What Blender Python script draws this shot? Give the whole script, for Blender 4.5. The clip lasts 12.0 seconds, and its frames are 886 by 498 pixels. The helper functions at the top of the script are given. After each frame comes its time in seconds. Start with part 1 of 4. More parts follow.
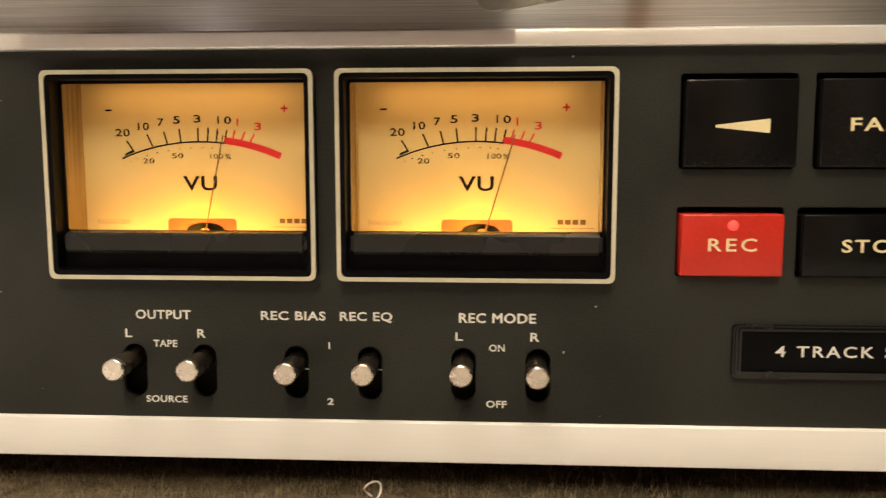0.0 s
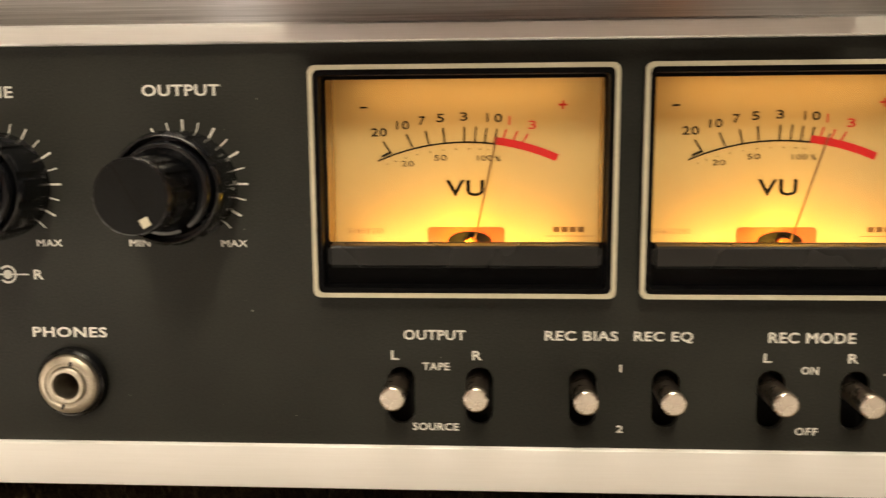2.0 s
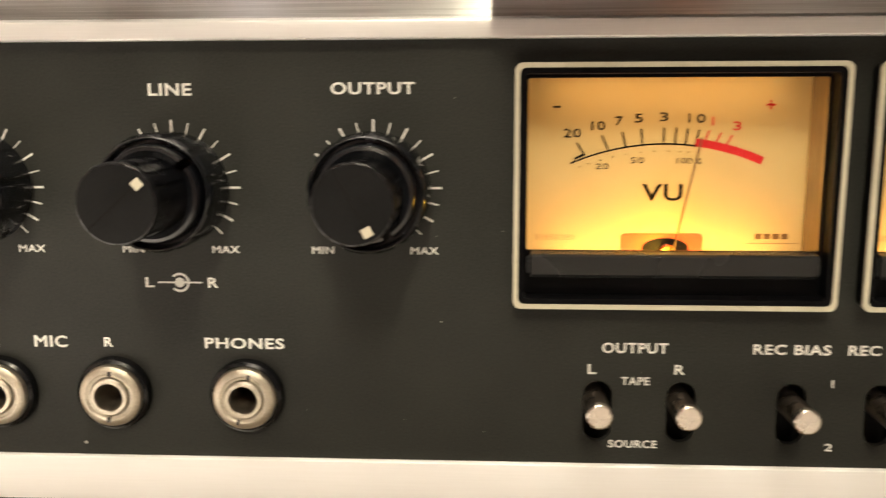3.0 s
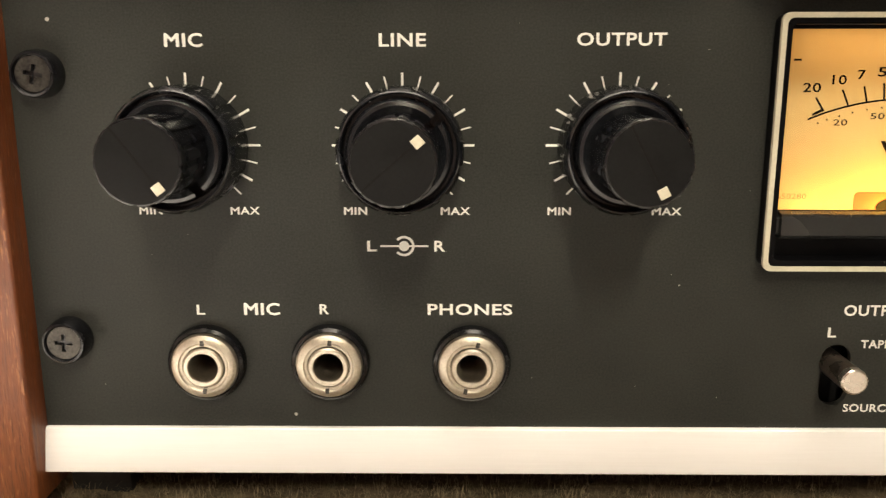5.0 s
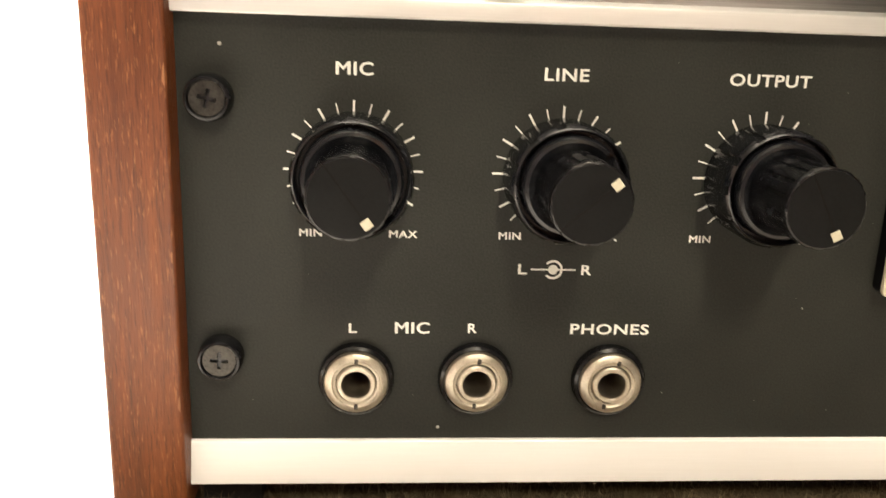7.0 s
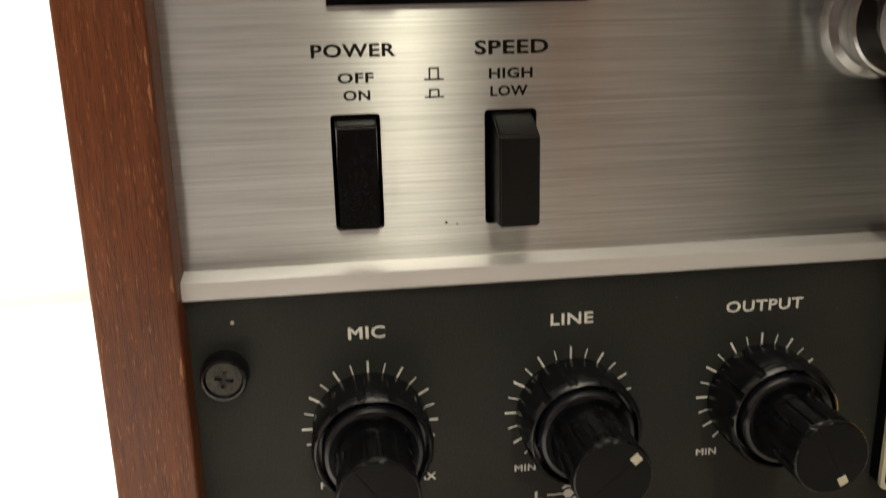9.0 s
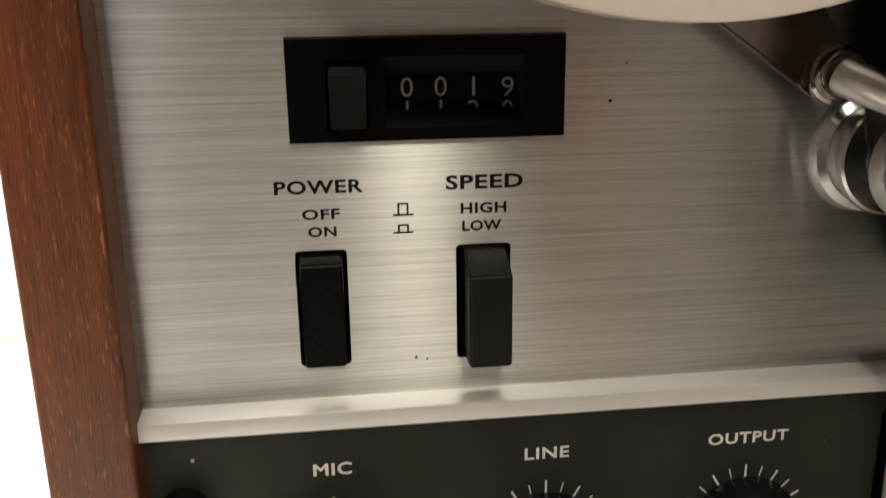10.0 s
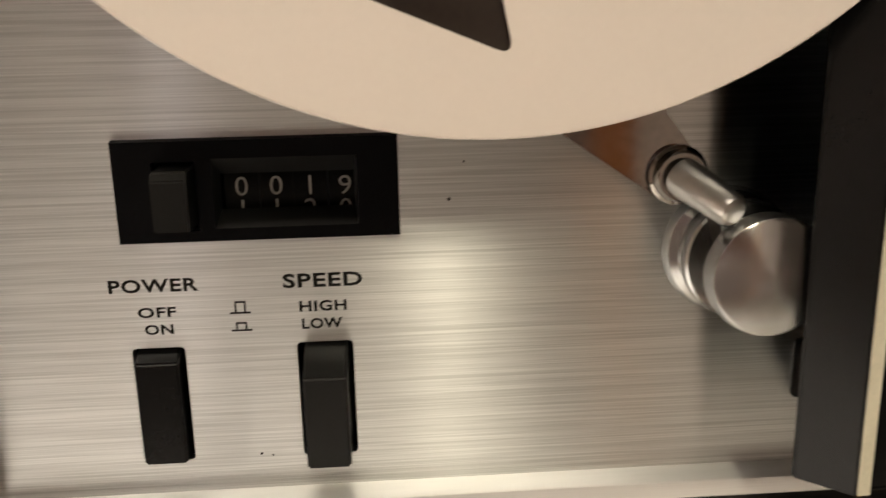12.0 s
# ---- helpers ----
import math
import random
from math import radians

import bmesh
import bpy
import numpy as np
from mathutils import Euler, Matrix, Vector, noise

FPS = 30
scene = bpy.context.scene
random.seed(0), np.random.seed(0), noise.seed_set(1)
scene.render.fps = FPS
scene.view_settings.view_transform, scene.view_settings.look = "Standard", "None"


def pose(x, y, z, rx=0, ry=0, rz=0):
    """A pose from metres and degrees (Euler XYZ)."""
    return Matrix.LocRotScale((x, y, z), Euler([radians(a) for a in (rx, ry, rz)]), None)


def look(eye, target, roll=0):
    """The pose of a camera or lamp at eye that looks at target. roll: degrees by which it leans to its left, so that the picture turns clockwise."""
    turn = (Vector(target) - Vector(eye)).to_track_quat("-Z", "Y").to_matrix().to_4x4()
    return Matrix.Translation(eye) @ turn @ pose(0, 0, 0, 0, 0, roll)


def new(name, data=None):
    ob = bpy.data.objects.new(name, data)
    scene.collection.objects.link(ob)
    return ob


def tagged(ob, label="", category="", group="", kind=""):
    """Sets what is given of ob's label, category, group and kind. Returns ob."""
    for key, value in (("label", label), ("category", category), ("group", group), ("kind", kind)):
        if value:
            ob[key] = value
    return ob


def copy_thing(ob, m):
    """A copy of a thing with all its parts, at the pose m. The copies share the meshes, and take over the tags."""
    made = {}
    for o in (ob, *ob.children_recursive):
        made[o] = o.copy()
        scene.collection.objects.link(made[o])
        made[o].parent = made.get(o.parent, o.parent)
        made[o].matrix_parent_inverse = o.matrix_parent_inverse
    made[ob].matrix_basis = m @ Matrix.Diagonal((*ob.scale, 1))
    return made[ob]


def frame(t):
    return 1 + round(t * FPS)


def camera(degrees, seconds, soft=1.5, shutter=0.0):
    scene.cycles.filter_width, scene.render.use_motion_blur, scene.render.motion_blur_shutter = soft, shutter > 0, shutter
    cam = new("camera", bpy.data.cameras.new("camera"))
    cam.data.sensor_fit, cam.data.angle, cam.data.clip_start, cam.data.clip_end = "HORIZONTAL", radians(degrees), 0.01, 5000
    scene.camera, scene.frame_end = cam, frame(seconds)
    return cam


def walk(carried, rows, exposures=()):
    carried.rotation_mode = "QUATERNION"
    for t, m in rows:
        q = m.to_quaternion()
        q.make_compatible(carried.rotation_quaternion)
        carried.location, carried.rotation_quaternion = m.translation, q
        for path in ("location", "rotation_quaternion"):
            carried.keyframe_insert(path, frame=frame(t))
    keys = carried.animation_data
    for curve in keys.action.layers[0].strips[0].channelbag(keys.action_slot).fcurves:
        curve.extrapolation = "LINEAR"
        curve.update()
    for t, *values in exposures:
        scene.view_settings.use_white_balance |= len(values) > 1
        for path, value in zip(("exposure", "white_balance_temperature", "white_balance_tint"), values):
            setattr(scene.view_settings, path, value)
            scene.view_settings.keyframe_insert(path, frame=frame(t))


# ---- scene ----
cam = camera(54.96, 12.0, soft=1.3, shutter=0.5)
PATH = [
    (0, (0.27563, -0.21735, 0.10061), (0.24449, 0.27823, 0.04204), -0.05),
    (0.5, (0.26175, -0.21471, 0.10290), (0.23043, 0.28014, 0.03856), 0.03),
    (1, (0.24404, -0.20954, 0.10404), (0.21158, 0.28493, 0.03736), 0.05),
    (1.5, (0.22589, -0.20401, 0.10616), (0.19410, 0.28987, 0.03497), -0.34),
    (2, (0.20197, -0.19838, 0.10869), (0.17159, 0.29476, 0.03198), -0.41),
    (2.5, (0.17930, -0.19597, 0.10970), (0.14797, 0.29706, 0.03265), -0.28),
    (3, (0.15469, -0.18913, 0.11202), (0.12657, 0.30287, 0.02750), -0.19),
    (3.5, (0.13233, -0.18374, 0.10777), (0.10672, 0.30788, 0.02029), 0.31),
    (3.7, (0.12502, -0.18287, 0.10680), (0.10438, 0.30869, 0.01771), 0.55),
    (5.3, (0.09025, -0.18187, 0.11393), (0.08519, 0.30459, -0.00154), -0.00),
    (5.5, (0.08787, -0.18257, 0.11577), (0.08507, 0.30301, -0.00340), 0.17),
    (6, (0.07299, -0.18223, 0.12051), (0.09118, 0.30158, -0.00436), 1.26),
    (6.5, (0.05472, -0.18444, 0.12300), (0.08899, 0.29758, -0.00538), 1.97),
    (6.7, (0.04931, -0.18527, 0.12247), (0.08567, 0.29657, -0.00602), 2.28),
    (8.3, (0.03146, -0.18069, 0.16227), (0.09106, 0.29830, 0.03183), -0.79),
    (8.5, (0.03292, -0.17906, 0.16586), (0.09424, 0.30050, 0.03836), -1.05),
    (9, (0.03226, -0.17373, 0.18112), (0.09319, 0.30447, 0.04840), -1.34),
    (9.5, (0.03582, -0.16721, 0.19385), (0.10168, 0.31096, 0.06338), -0.93),
    (10, (0.04180, -0.16069, 0.20643), (0.09941, 0.31771, 0.07297), -0.84),
    (10.5, (0.04439, -0.15681, 0.21239), (0.09989, 0.32245, 0.08113), -0.84),
    (11, (0.04844, -0.15567, 0.21384), (0.09511, 0.32563, 0.08667), -0.90),
    (11.5, (0.06588, -0.15434, 0.21566), (0.10318, 0.32851, 0.09128), -1.21),
    (12, (0.08308, -0.15845, 0.21995), (0.11417, 0.32556, 0.09844), -1.27),
]
EXPOSURE = [(0.0, 0.21, 7290, 14), (1.5, 0.17, 7240, 14), (2.5, 0.29, 7020, 13), (3.7, 0.56, 6600, 13), (5.3, 0.57, 6690, 13), (6.7, 0.63, 6810, 13), (8.3, -0.43, 6560, 11), (9.0, -0.7, 6550, 11), (10.5, -0.7, 6470, 12), (11.2, -0.59, 6540, 12), (12.0, -0.26, 6720, 12)]
walk(cam, [(t, look(eye, target, roll)) for t, eye, target, roll in PATH], EXPOSURE)

# ---- world, lamps ----
world = bpy.data.worlds.new("room_air")
scene.world = world
world.use_nodes = True
world.node_tree.nodes["Background"].inputs[0].default_value = (1.0, 0.86, 0.7, 1)
world.node_tree.nodes["Background"].inputs[1].default_value = 0.02


def area_lamp(name, eye, target, sx, sy, watts, colour):
    data = bpy.data.lights.new(name, "AREA")
    data.shape, data.size, data.size_y = "RECTANGLE", sx, sy
    data.energy, data.color = watts, colour
    ob = new(name, data)
    ob.matrix_world = look(eye, target)
    return ob


CEILING_Z, FRONT_Y, BACK_Y, LEFT_X, RIGHT_X, FLOOR_Z = 1.55, -1.9, 0.42, -1.5, 1.12, -0.75
area_lamp("ceiling_lamp", (0.10, -0.56, 1.50), (0.12, -0.50, 0), 1.1, 0.9, 15, (1.0, 0.91, 0.78))
area_lamp("room_lamp", (0.205, -1.42, 1.27), (0.14, 0, 0.2), 0.085, 0.42, 12.0, (1.0, 0.92, 0.70))
area_lamp("side_lamp", (-0.40, -1.82, 0.45), (0.05, 0, 0.15), 0.06, 0.9, 0.34, (1.0, 0.90, 0.88))
# Unseen fill added behind the deck to wash wall and tabletop white.
area_lamp("back_fill", (-0.30, 0.27, 0.62), (-0.28, 0.31, 0.0), 0.45, 0.08, 26, (1.0, 0.95, 0.88))


# ---- materials ----
def node_mat(name):
    m = bpy.data.materials.new(name)
    m.use_nodes = True
    nt = m.node_tree
    return m, nt, nt.nodes["Principled BSDF"]


def noise_tex(nt, scale, detail=3.0, stretch=(1, 1, 1)):
    co = nt.nodes.new("ShaderNodeTexCoord")
    mp = nt.nodes.new("ShaderNodeMapping")
    mp.inputs["Scale"].default_value = stretch
    tx = nt.nodes.new("ShaderNodeTexNoise")
    tx.inputs["Scale"].default_value, tx.inputs["Detail"].default_value = scale, detail
    nt.links.new(co.outputs["Object"], mp.inputs["Vector"])
    nt.links.new(mp.outputs[0], tx.inputs["Vector"])
    return tx


def remap(nt, out, lo, hi, a=0.3, b=0.7):
    r = nt.nodes.new("ShaderNodeMapRange")
    r.inputs["From Min"].default_value, r.inputs["From Max"].default_value = a, b
    r.inputs["To Min"].default_value, r.inputs["To Max"].default_value = lo, hi
    nt.links.new(out, r.inputs["Value"])
    return r.outputs[0]


def ramp(nt, out, stops):
    r = nt.nodes.new("ShaderNodeValToRGB")
    while len(r.color_ramp.elements) < len(stops):
        r.color_ramp.elements.new(0.5)
    for e, (p, c) in zip(r.color_ramp.elements, stops):
        e.position, e.color = p, (*c, 1)
    nt.links.new(out, r.inputs[0])
    return r.outputs[0]


def bump(nt, out, strength, dist):
    b = nt.nodes.new("ShaderNodeBump")
    b.inputs["Strength"].default_value, b.inputs["Distance"].default_value = strength, dist
    nt.links.new(out, b.inputs["Height"])
    return b.outputs[0]


def surface(name, c0, c1, rough=(0.4, 0.5), metal=0.0, scale=900, stretch=(1, 1, 1), big=60, grain=0.0, grain_scale=4000, coat=0.0, spec=0.5):
    """Colour and gloss vary at two scales, fine relief by grain."""
    m, nt, p = node_mat(name)
    fine, wide = noise_tex(nt, scale, 4, stretch), noise_tex(nt, big, 3)
    mix = nt.nodes.new("ShaderNodeMath")
    mix.operation = "MULTIPLY_ADD"
    mix.inputs[1].default_value = 0.5
    half = nt.nodes.new("ShaderNodeMath")
    half.operation = "MULTIPLY"
    half.inputs[1].default_value = 0.5
    nt.links.new(wide.outputs["Fac"], half.inputs[0])
    nt.links.new(fine.outputs["Fac"], mix.inputs[0])
    nt.links.new(half.outputs[0], mix.inputs[2])
    nt.links.new(ramp(nt, mix.outputs[0], [(0.35, c0), (0.65, c1)]), p.inputs["Base Color"])
    nt.links.new(remap(nt, wide.outputs["Fac"], *rough), p.inputs["Roughness"])
    p.inputs["Metallic"].default_value = metal
    p.inputs["Specular IOR Level"].default_value = spec
    p.inputs["Coat Weight"].default_value = coat
    if grain:
        g = noise_tex(nt, grain_scale, 3, stretch)
        nt.links.new(bump(nt, g.outputs["Fac"], grain, 0.0002), p.inputs["Normal"])
    return m


def brushed(name, c0, c1, rough, aniso):
    """Aluminium brushed from side to side: the gloss spreads across the strokes, which vary in length and depth."""
    m, nt, p = node_mat(name)
    fine = noise_tex(nt, 1.0, 3, (42, 300, 4200))
    long = noise_tex(nt, 1.0, 3, (16, 120, 2200))
    cloud = noise_tex(nt, 1.0, 3, (22, 22, 30))
    add = nt.nodes.new("ShaderNodeMath")
    add.operation = "ADD"
    nt.links.new(fine.outputs["Fac"], add.inputs[0])
    nt.links.new(long.outputs["Fac"], add.inputs[1])
    nt.links.new(ramp(nt, remap(nt, add.outputs[0], 0, 1, 0.78, 1.22), [(0.0, c0), (1.0, c1)]), p.inputs["Base Color"])
    nt.links.new(remap(nt, cloud.outputs["Fac"], rough - 0.008, rough + 0.012), p.inputs["Roughness"])
    p.inputs["Metallic"].default_value = 1.0
    p.inputs["Anisotropic"].default_value = aniso
    t = nt.nodes.new("ShaderNodeCombineXYZ")
    t.inputs[2].default_value = 1.0
    nt.links.new(t.outputs[0], p.inputs["Tangent"])
    return m


def wood_mat(name):
    m, nt, p = node_mat(name)
    grain = noise_tex(nt, 1.0, 6, (700, 700, 30))
    pore = noise_tex(nt, 1.0, 2, (5000, 5000, 260))
    wide = noise_tex(nt, 1.0, 3, (60, 60, 6))
    add = nt.nodes.new("ShaderNodeMath")
    add.operation = "ADD"
    nt.links.new(grain.outputs["Fac"], add.inputs[0])
    nt.links.new(wide.outputs["Fac"], add.inputs[1])
    base = ramp(nt, remap(nt, add.outputs[0], 0, 1, 0.65, 1.35), [(0.0, (0.092, 0.022, 0.0055)), (0.5, (0.162, 0.043, 0.0105)), (1.0, (0.245, 0.075, 0.020))])
    mx = nt.nodes.new("ShaderNodeMix")
    mx.data_type, mx.blend_type = "RGBA", "MULTIPLY"
    nt.links.new(remap(nt, pore.outputs["Fac"], 0.0, 0.7, 0.52, 0.72), mx.inputs[0])
    nt.links.new(base, mx.inputs[6])
    mx.inputs[7].default_value = (0.25, 0.17, 0.13, 1)
    flash = noise_tex(nt, 1.0, 2, (2600, 2600, 330))
    pale = nt.nodes.new("ShaderNodeMix")
    pale.data_type = "RGBA"
    nt.links.new(remap(nt, flash.outputs["Fac"], 0.0, 0.5, 0.6, 0.74), pale.inputs[0])
    nt.links.new(mx.outputs[2], pale.inputs[6])
    pale.inputs[7].default_value = (0.44, 0.20, 0.075, 1)
    nt.links.new(pale.outputs[2], p.inputs["Base Color"])
    nt.links.new(remap(nt, grain.outputs["Fac"], 0.38, 0.55), p.inputs["Roughness"])
    nt.links.new(bump(nt, pore.outputs["Fac"], 0.5, 0.0003), p.inputs["Normal"])
    return m


PAINT = surface("charcoal_paint", (0.0115, 0.0122, 0.0103), (0.0325, 0.0343, 0.0296), (0.48, 0.62), scale=2200, big=25, grain=0.35, grain_scale=5000, spec=0.28)
ALU = brushed("brushed_aluminium", (0.515, 0.53, 0.525), (0.705, 0.72, 0.715), 0.295, 1.0)
STRIP = surface("satin_aluminium_trim", (0.91, 0.91, 0.90), (0.95, 0.95, 0.945), (0.45, 0.55), metal=0.15, scale=1.0, stretch=(60, 300, 3000), big=20)
LEDGE = surface("polished_aluminium_trim", (0.84, 0.84, 0.83), (0.92, 0.92, 0.91), (0.26, 0.36), metal=0.55, scale=1.0, stretch=(60, 300, 3000), big=20)
WOOD = wood_mat("walnut_veneer")
WOOD_BARE = surface("worn_wood_edge", (0.24, 0.095, 0.038), (0.36, 0.16, 0.07), (0.5, 0.7), scale=700, stretch=(1, 1, 0.15), grain=0.3)
BLACK = surface("black_plastic", (0.002, 0.002, 0.0024), (0.004, 0.004, 0.0048), (0.28, 0.42), scale=1500, big=90, grain=0.05, spec=0.08)
BLACK_GLOSS = surface("glossy_black_plastic", (0.003, 0.0032, 0.0042), (0.006, 0.0064, 0.008), (0.16, 0.30), scale=1200, big=120, spec=0.5)
KNOB_RING = surface("satin_blue_black_plastic", (0.0045, 0.005, 0.0065), (0.009, 0.0098, 0.0125), (0.17, 0.28), scale=1200, big=120, grain=0.03, spec=0.6)
BLACK_MATT = surface("matt_black_plastic", (0.004, 0.004, 0.004), (0.007, 0.007, 0.007), (0.5, 0.65), scale=2500, big=60, grain=0.1, spec=0.08)
GREY_KEY = surface("dark_grey_plastic", (0.0065, 0.0065, 0.0063), (0.010, 0.010, 0.0096), (0.32, 0.42), scale=2500, big=50, grain=0.05, spec=0.22)
KNOB_BLACK = surface("worn_black_plastic", (0.0038, 0.0039, 0.0041), (0.0068, 0.0069, 0.0071), (0.42, 0.6), scale=1500, big=160, grain=0.15, spec=0.16)
NEEDLE = surface("brown_painted_needle", (0.13, 0.075, 0.035), (0.17, 0.10, 0.05), (0.4, 0.5), scale=900)
LIP = surface("satin_grey_plastic", (0.0150, 0.0162, 0.0160), (0.0185, 0.0198, 0.0196), (0.24, 0.32), scale=1500, big=30)
BUTTON = surface("satin_black_plastic", (0.003, 0.003, 0.0032), (0.006, 0.006, 0.0062), (0.18, 0.24), scale=1500, big=40, spec=0.2)
RED = surface("red_plastic", (0.52, 0.022, 0.012), (0.62, 0.032, 0.018), (0.32, 0.42), scale=900, big=80)
# Shaft colour carries the black panel's reflection; the steel itself is bright.
PIN_REFLECTION = surface("steel_panel_reflection", (0.20, 0.165, 0.135), (0.30, 0.25, 0.21), (0.24, 0.36), metal=1.0, scale=2500, big=300)
PIN_STEEL = surface("brushed_steel_pin", (0.58, 0.53, 0.47), (0.74, 0.68, 0.61), (0.20, 0.32), metal=1.0, scale=2500, big=300, grain=0.1)
CREAM = surface("cream_paint", (0.54, 0.51, 0.39), (0.64, 0.60, 0.47), (0.4, 0.55), scale=1800, big=90)
PRINT = surface("printed_ink_white", (0.80, 0.79, 0.74), (0.88, 0.87, 0.82), (0.5, 0.6), scale=3000)
PRINT_GOLD = surface("printed_ink_cream", (0.74, 0.64, 0.38), (0.84, 0.74, 0.46), (0.45, 0.55), scale=3000)
PRINT_BLACK = surface("printed_ink_black", (0.005, 0.0045, 0.004), (0.012, 0.011, 0.010), (0.6, 0.7), scale=3000, spec=0.1)
PRINT_BROWN = surface("printed_ink_brown", (0.22, 0.13, 0.05), (0.30, 0.18, 0.08), (0.5, 0.6), scale=3000)
PRINT_UMBER = surface("printed_ink_umber", (0.15, 0.095, 0.04), (0.20, 0.13, 0.06), (0.6, 0.7), scale=3000, spec=0.1)
PRINT_RED = surface("printed_ink_red", (0.60, 0.012, 0.02), (0.68, 0.02, 0.028), (0.5, 0.6), scale=3000)
NICKEL = surface("worn_nickel", (0.47, 0.425, 0.34), (0.66, 0.605, 0.505), (0.36, 0.52), metal=1.0, scale=1800, big=300, grain=0.1)
SATIN = surface("satin_steel", (0.50, 0.49, 0.47), (0.60, 0.59, 0.57), (0.26, 0.32), metal=1.0, scale=600, big=60)
CHROME = surface("polished_steel", (0.24, 0.22, 0.20), (0.32, 0.295, 0.27), (0.06, 0.10), metal=1.0, scale=600, big=200)
TURNED = surface("turned_aluminium", (0.44, 0.445, 0.445), (0.54, 0.545, 0.545), (0.19, 0.22), metal=1.0, scale=600, big=40)
_nt = TURNED.node_tree
_tan = _nt.nodes.new("ShaderNodeTangent")
_tan.direction_type, _tan.axis = "RADIAL", "Y"
_nt.links.new(_tan.outputs[0], _nt.nodes["Principled BSDF"].inputs["Tangent"])
_nt.nodes["Principled BSDF"].inputs["Anisotropic"].default_value = 0.8
_nt.nodes["Principled BSDF"].inputs["Anisotropic Rotation"].default_value = 0.25
DIGIT = surface("grey_printed_digit", (0.22, 0.21, 0.19), (0.30, 0.29, 0.27), (0.5, 0.6), scale=3000)
SCREW = surface("blackened_steel", (0.035, 0.033, 0.030), (0.10, 0.095, 0.085), (0.35, 0.5), metal=1.0, scale=1800, big=500, grain=0.1)
DIAL = surface("cream_dial_card", (0.64, 0.51, 0.23), (0.68, 0.55, 0.26), (0.6, 0.7), scale=500, big=60)
# Upright stripes in the colour stand for reflections of the lit dial.
DIALBOX = surface("meter_side_wall_reflections", (0.12, 0.085, 0.045), (0.30, 0.22, 0.12), (0.15, 0.25), scale=260, stretch=(1, 3, 0.1), big=40)
SALMON = surface("salmon_plastic", (0.50, 0.105, 0.045), (0.56, 0.13, 0.055), (0.4, 0.5), scale=900)
COPPER = surface("copper_coil", (0.72, 0.30, 0.16), (0.82, 0.40, 0.24), (0.25, 0.4), metal=1.0, scale=3000)
REEL = surface("pale_reel_flange", (0.750, 0.680, 0.622), (0.770, 0.700, 0.642), (0.40, 0.46), scale=900, big=9)
TAPE = surface("brown_magnetic_tape", (0.016, 0.010, 0.008), (0.026, 0.017, 0.012), (0.3, 0.45), scale=900, big=90)
RUBBER = surface("black_rubber", (0.012, 0.012, 0.012), (0.025, 0.024, 0.023), (0.6, 0.8), scale=1200, grain=0.3)
CARPET = surface("brown_carpet", (0.06, 0.045, 0.030), (0.20, 0.155, 0.10), (0.9, 1.0), scale=900, big=120, grain=0.8, grain_scale=1500, spec=0.1)
FIBRE = surface("carpet_fibre", (0.13, 0.098, 0.06), (0.42, 0.34, 0.22), (0.85, 1.0), scale=500, big=150, spec=0.1)
THREAD = surface("white_thread", (0.7, 0.66, 0.58), (0.8, 0.77, 0.7), (0.7, 0.8), scale=3000)
WALLPAINT = surface("white_wall_paint", (0.78, 0.76, 0.72), (0.83, 0.81, 0.77), (0.7, 0.85), scale=60, big=3, grain=0.1, grain_scale=600)
ROOMPAINT = surface("warm_beige_wall_paint", (0.30, 0.250, 0.235), (0.36, 0.305, 0.285), (0.75, 0.9), scale=40, big=2, grain=0.1, grain_scale=600)
ROSEPAINT = surface("rose_beige_wall_paint", (0.64, 0.56, 0.51), (0.72, 0.63, 0.58), (0.75, 0.9), scale=40, big=2, grain=0.1, grain_scale=600)
DARKPAINT = surface("dark_brown_wall_paint", (0.035, 0.026, 0.020), (0.05, 0.038, 0.03), (0.7, 0.85), scale=40, big=2, grain=0.1, grain_scale=600)
DARK_SLAB = surface("red_brown_wood", (0.085, 0.030, 0.018), (0.13, 0.05, 0.03), (0.4, 0.55), scale=30, stretch=(8, 1, 1), big=4)
ROSE_SLAB = surface("pale_rose_slab", (0.80, 0.70, 0.66), (0.86, 0.77, 0.73), (0.5, 0.6), scale=40, big=2)
ORANGE_SLAB = surface("orange_brown_slab", (0.50, 0.20, 0.075), (0.60, 0.26, 0.10), (0.4, 0.5), scale=30, stretch=(8, 8, 1), big=4)
FLOORMAT = surface("dark_floor_boards", (0.10, 0.055, 0.03), (0.18, 0.10, 0.055), (0.45, 0.6), scale=30, stretch=(1, 8, 1), big=4)
TABLETOP = surface("white_marbled_top", (0.76, 0.72, 0.66), (0.86, 0.85, 0.83), (0.25, 0.35), scale=60, big=14)
OLIVE = surface("olive_grey_plastic", (0.20, 0.20, 0.178), (0.26, 0.26, 0.232), (0.3, 0.4), scale=900, big=80)
DUST = surface("dust_speck", (0.35, 0.34, 0.31), (0.5, 0.48, 0.45), (0.8, 0.9))
GLASS, _nt, _p = node_mat("meter_window_glass")
_p.inputs["Transmission Weight"].default_value = 1.0
_p.inputs["Roughness"].default_value = 0.03
_p.inputs["IOR"].default_value = 1.08
LED, _nt, _p = node_mat("lit_red_lamp")
_p.inputs["Base Color"].default_value = (0.8, 0.05, 0.04, 1)
_p.inputs["Emission Color"].default_value = (1.0, 0.10, 0.085, 1)
_p.inputs["Emission Strength"].default_value = 0.7

MM = 0.001


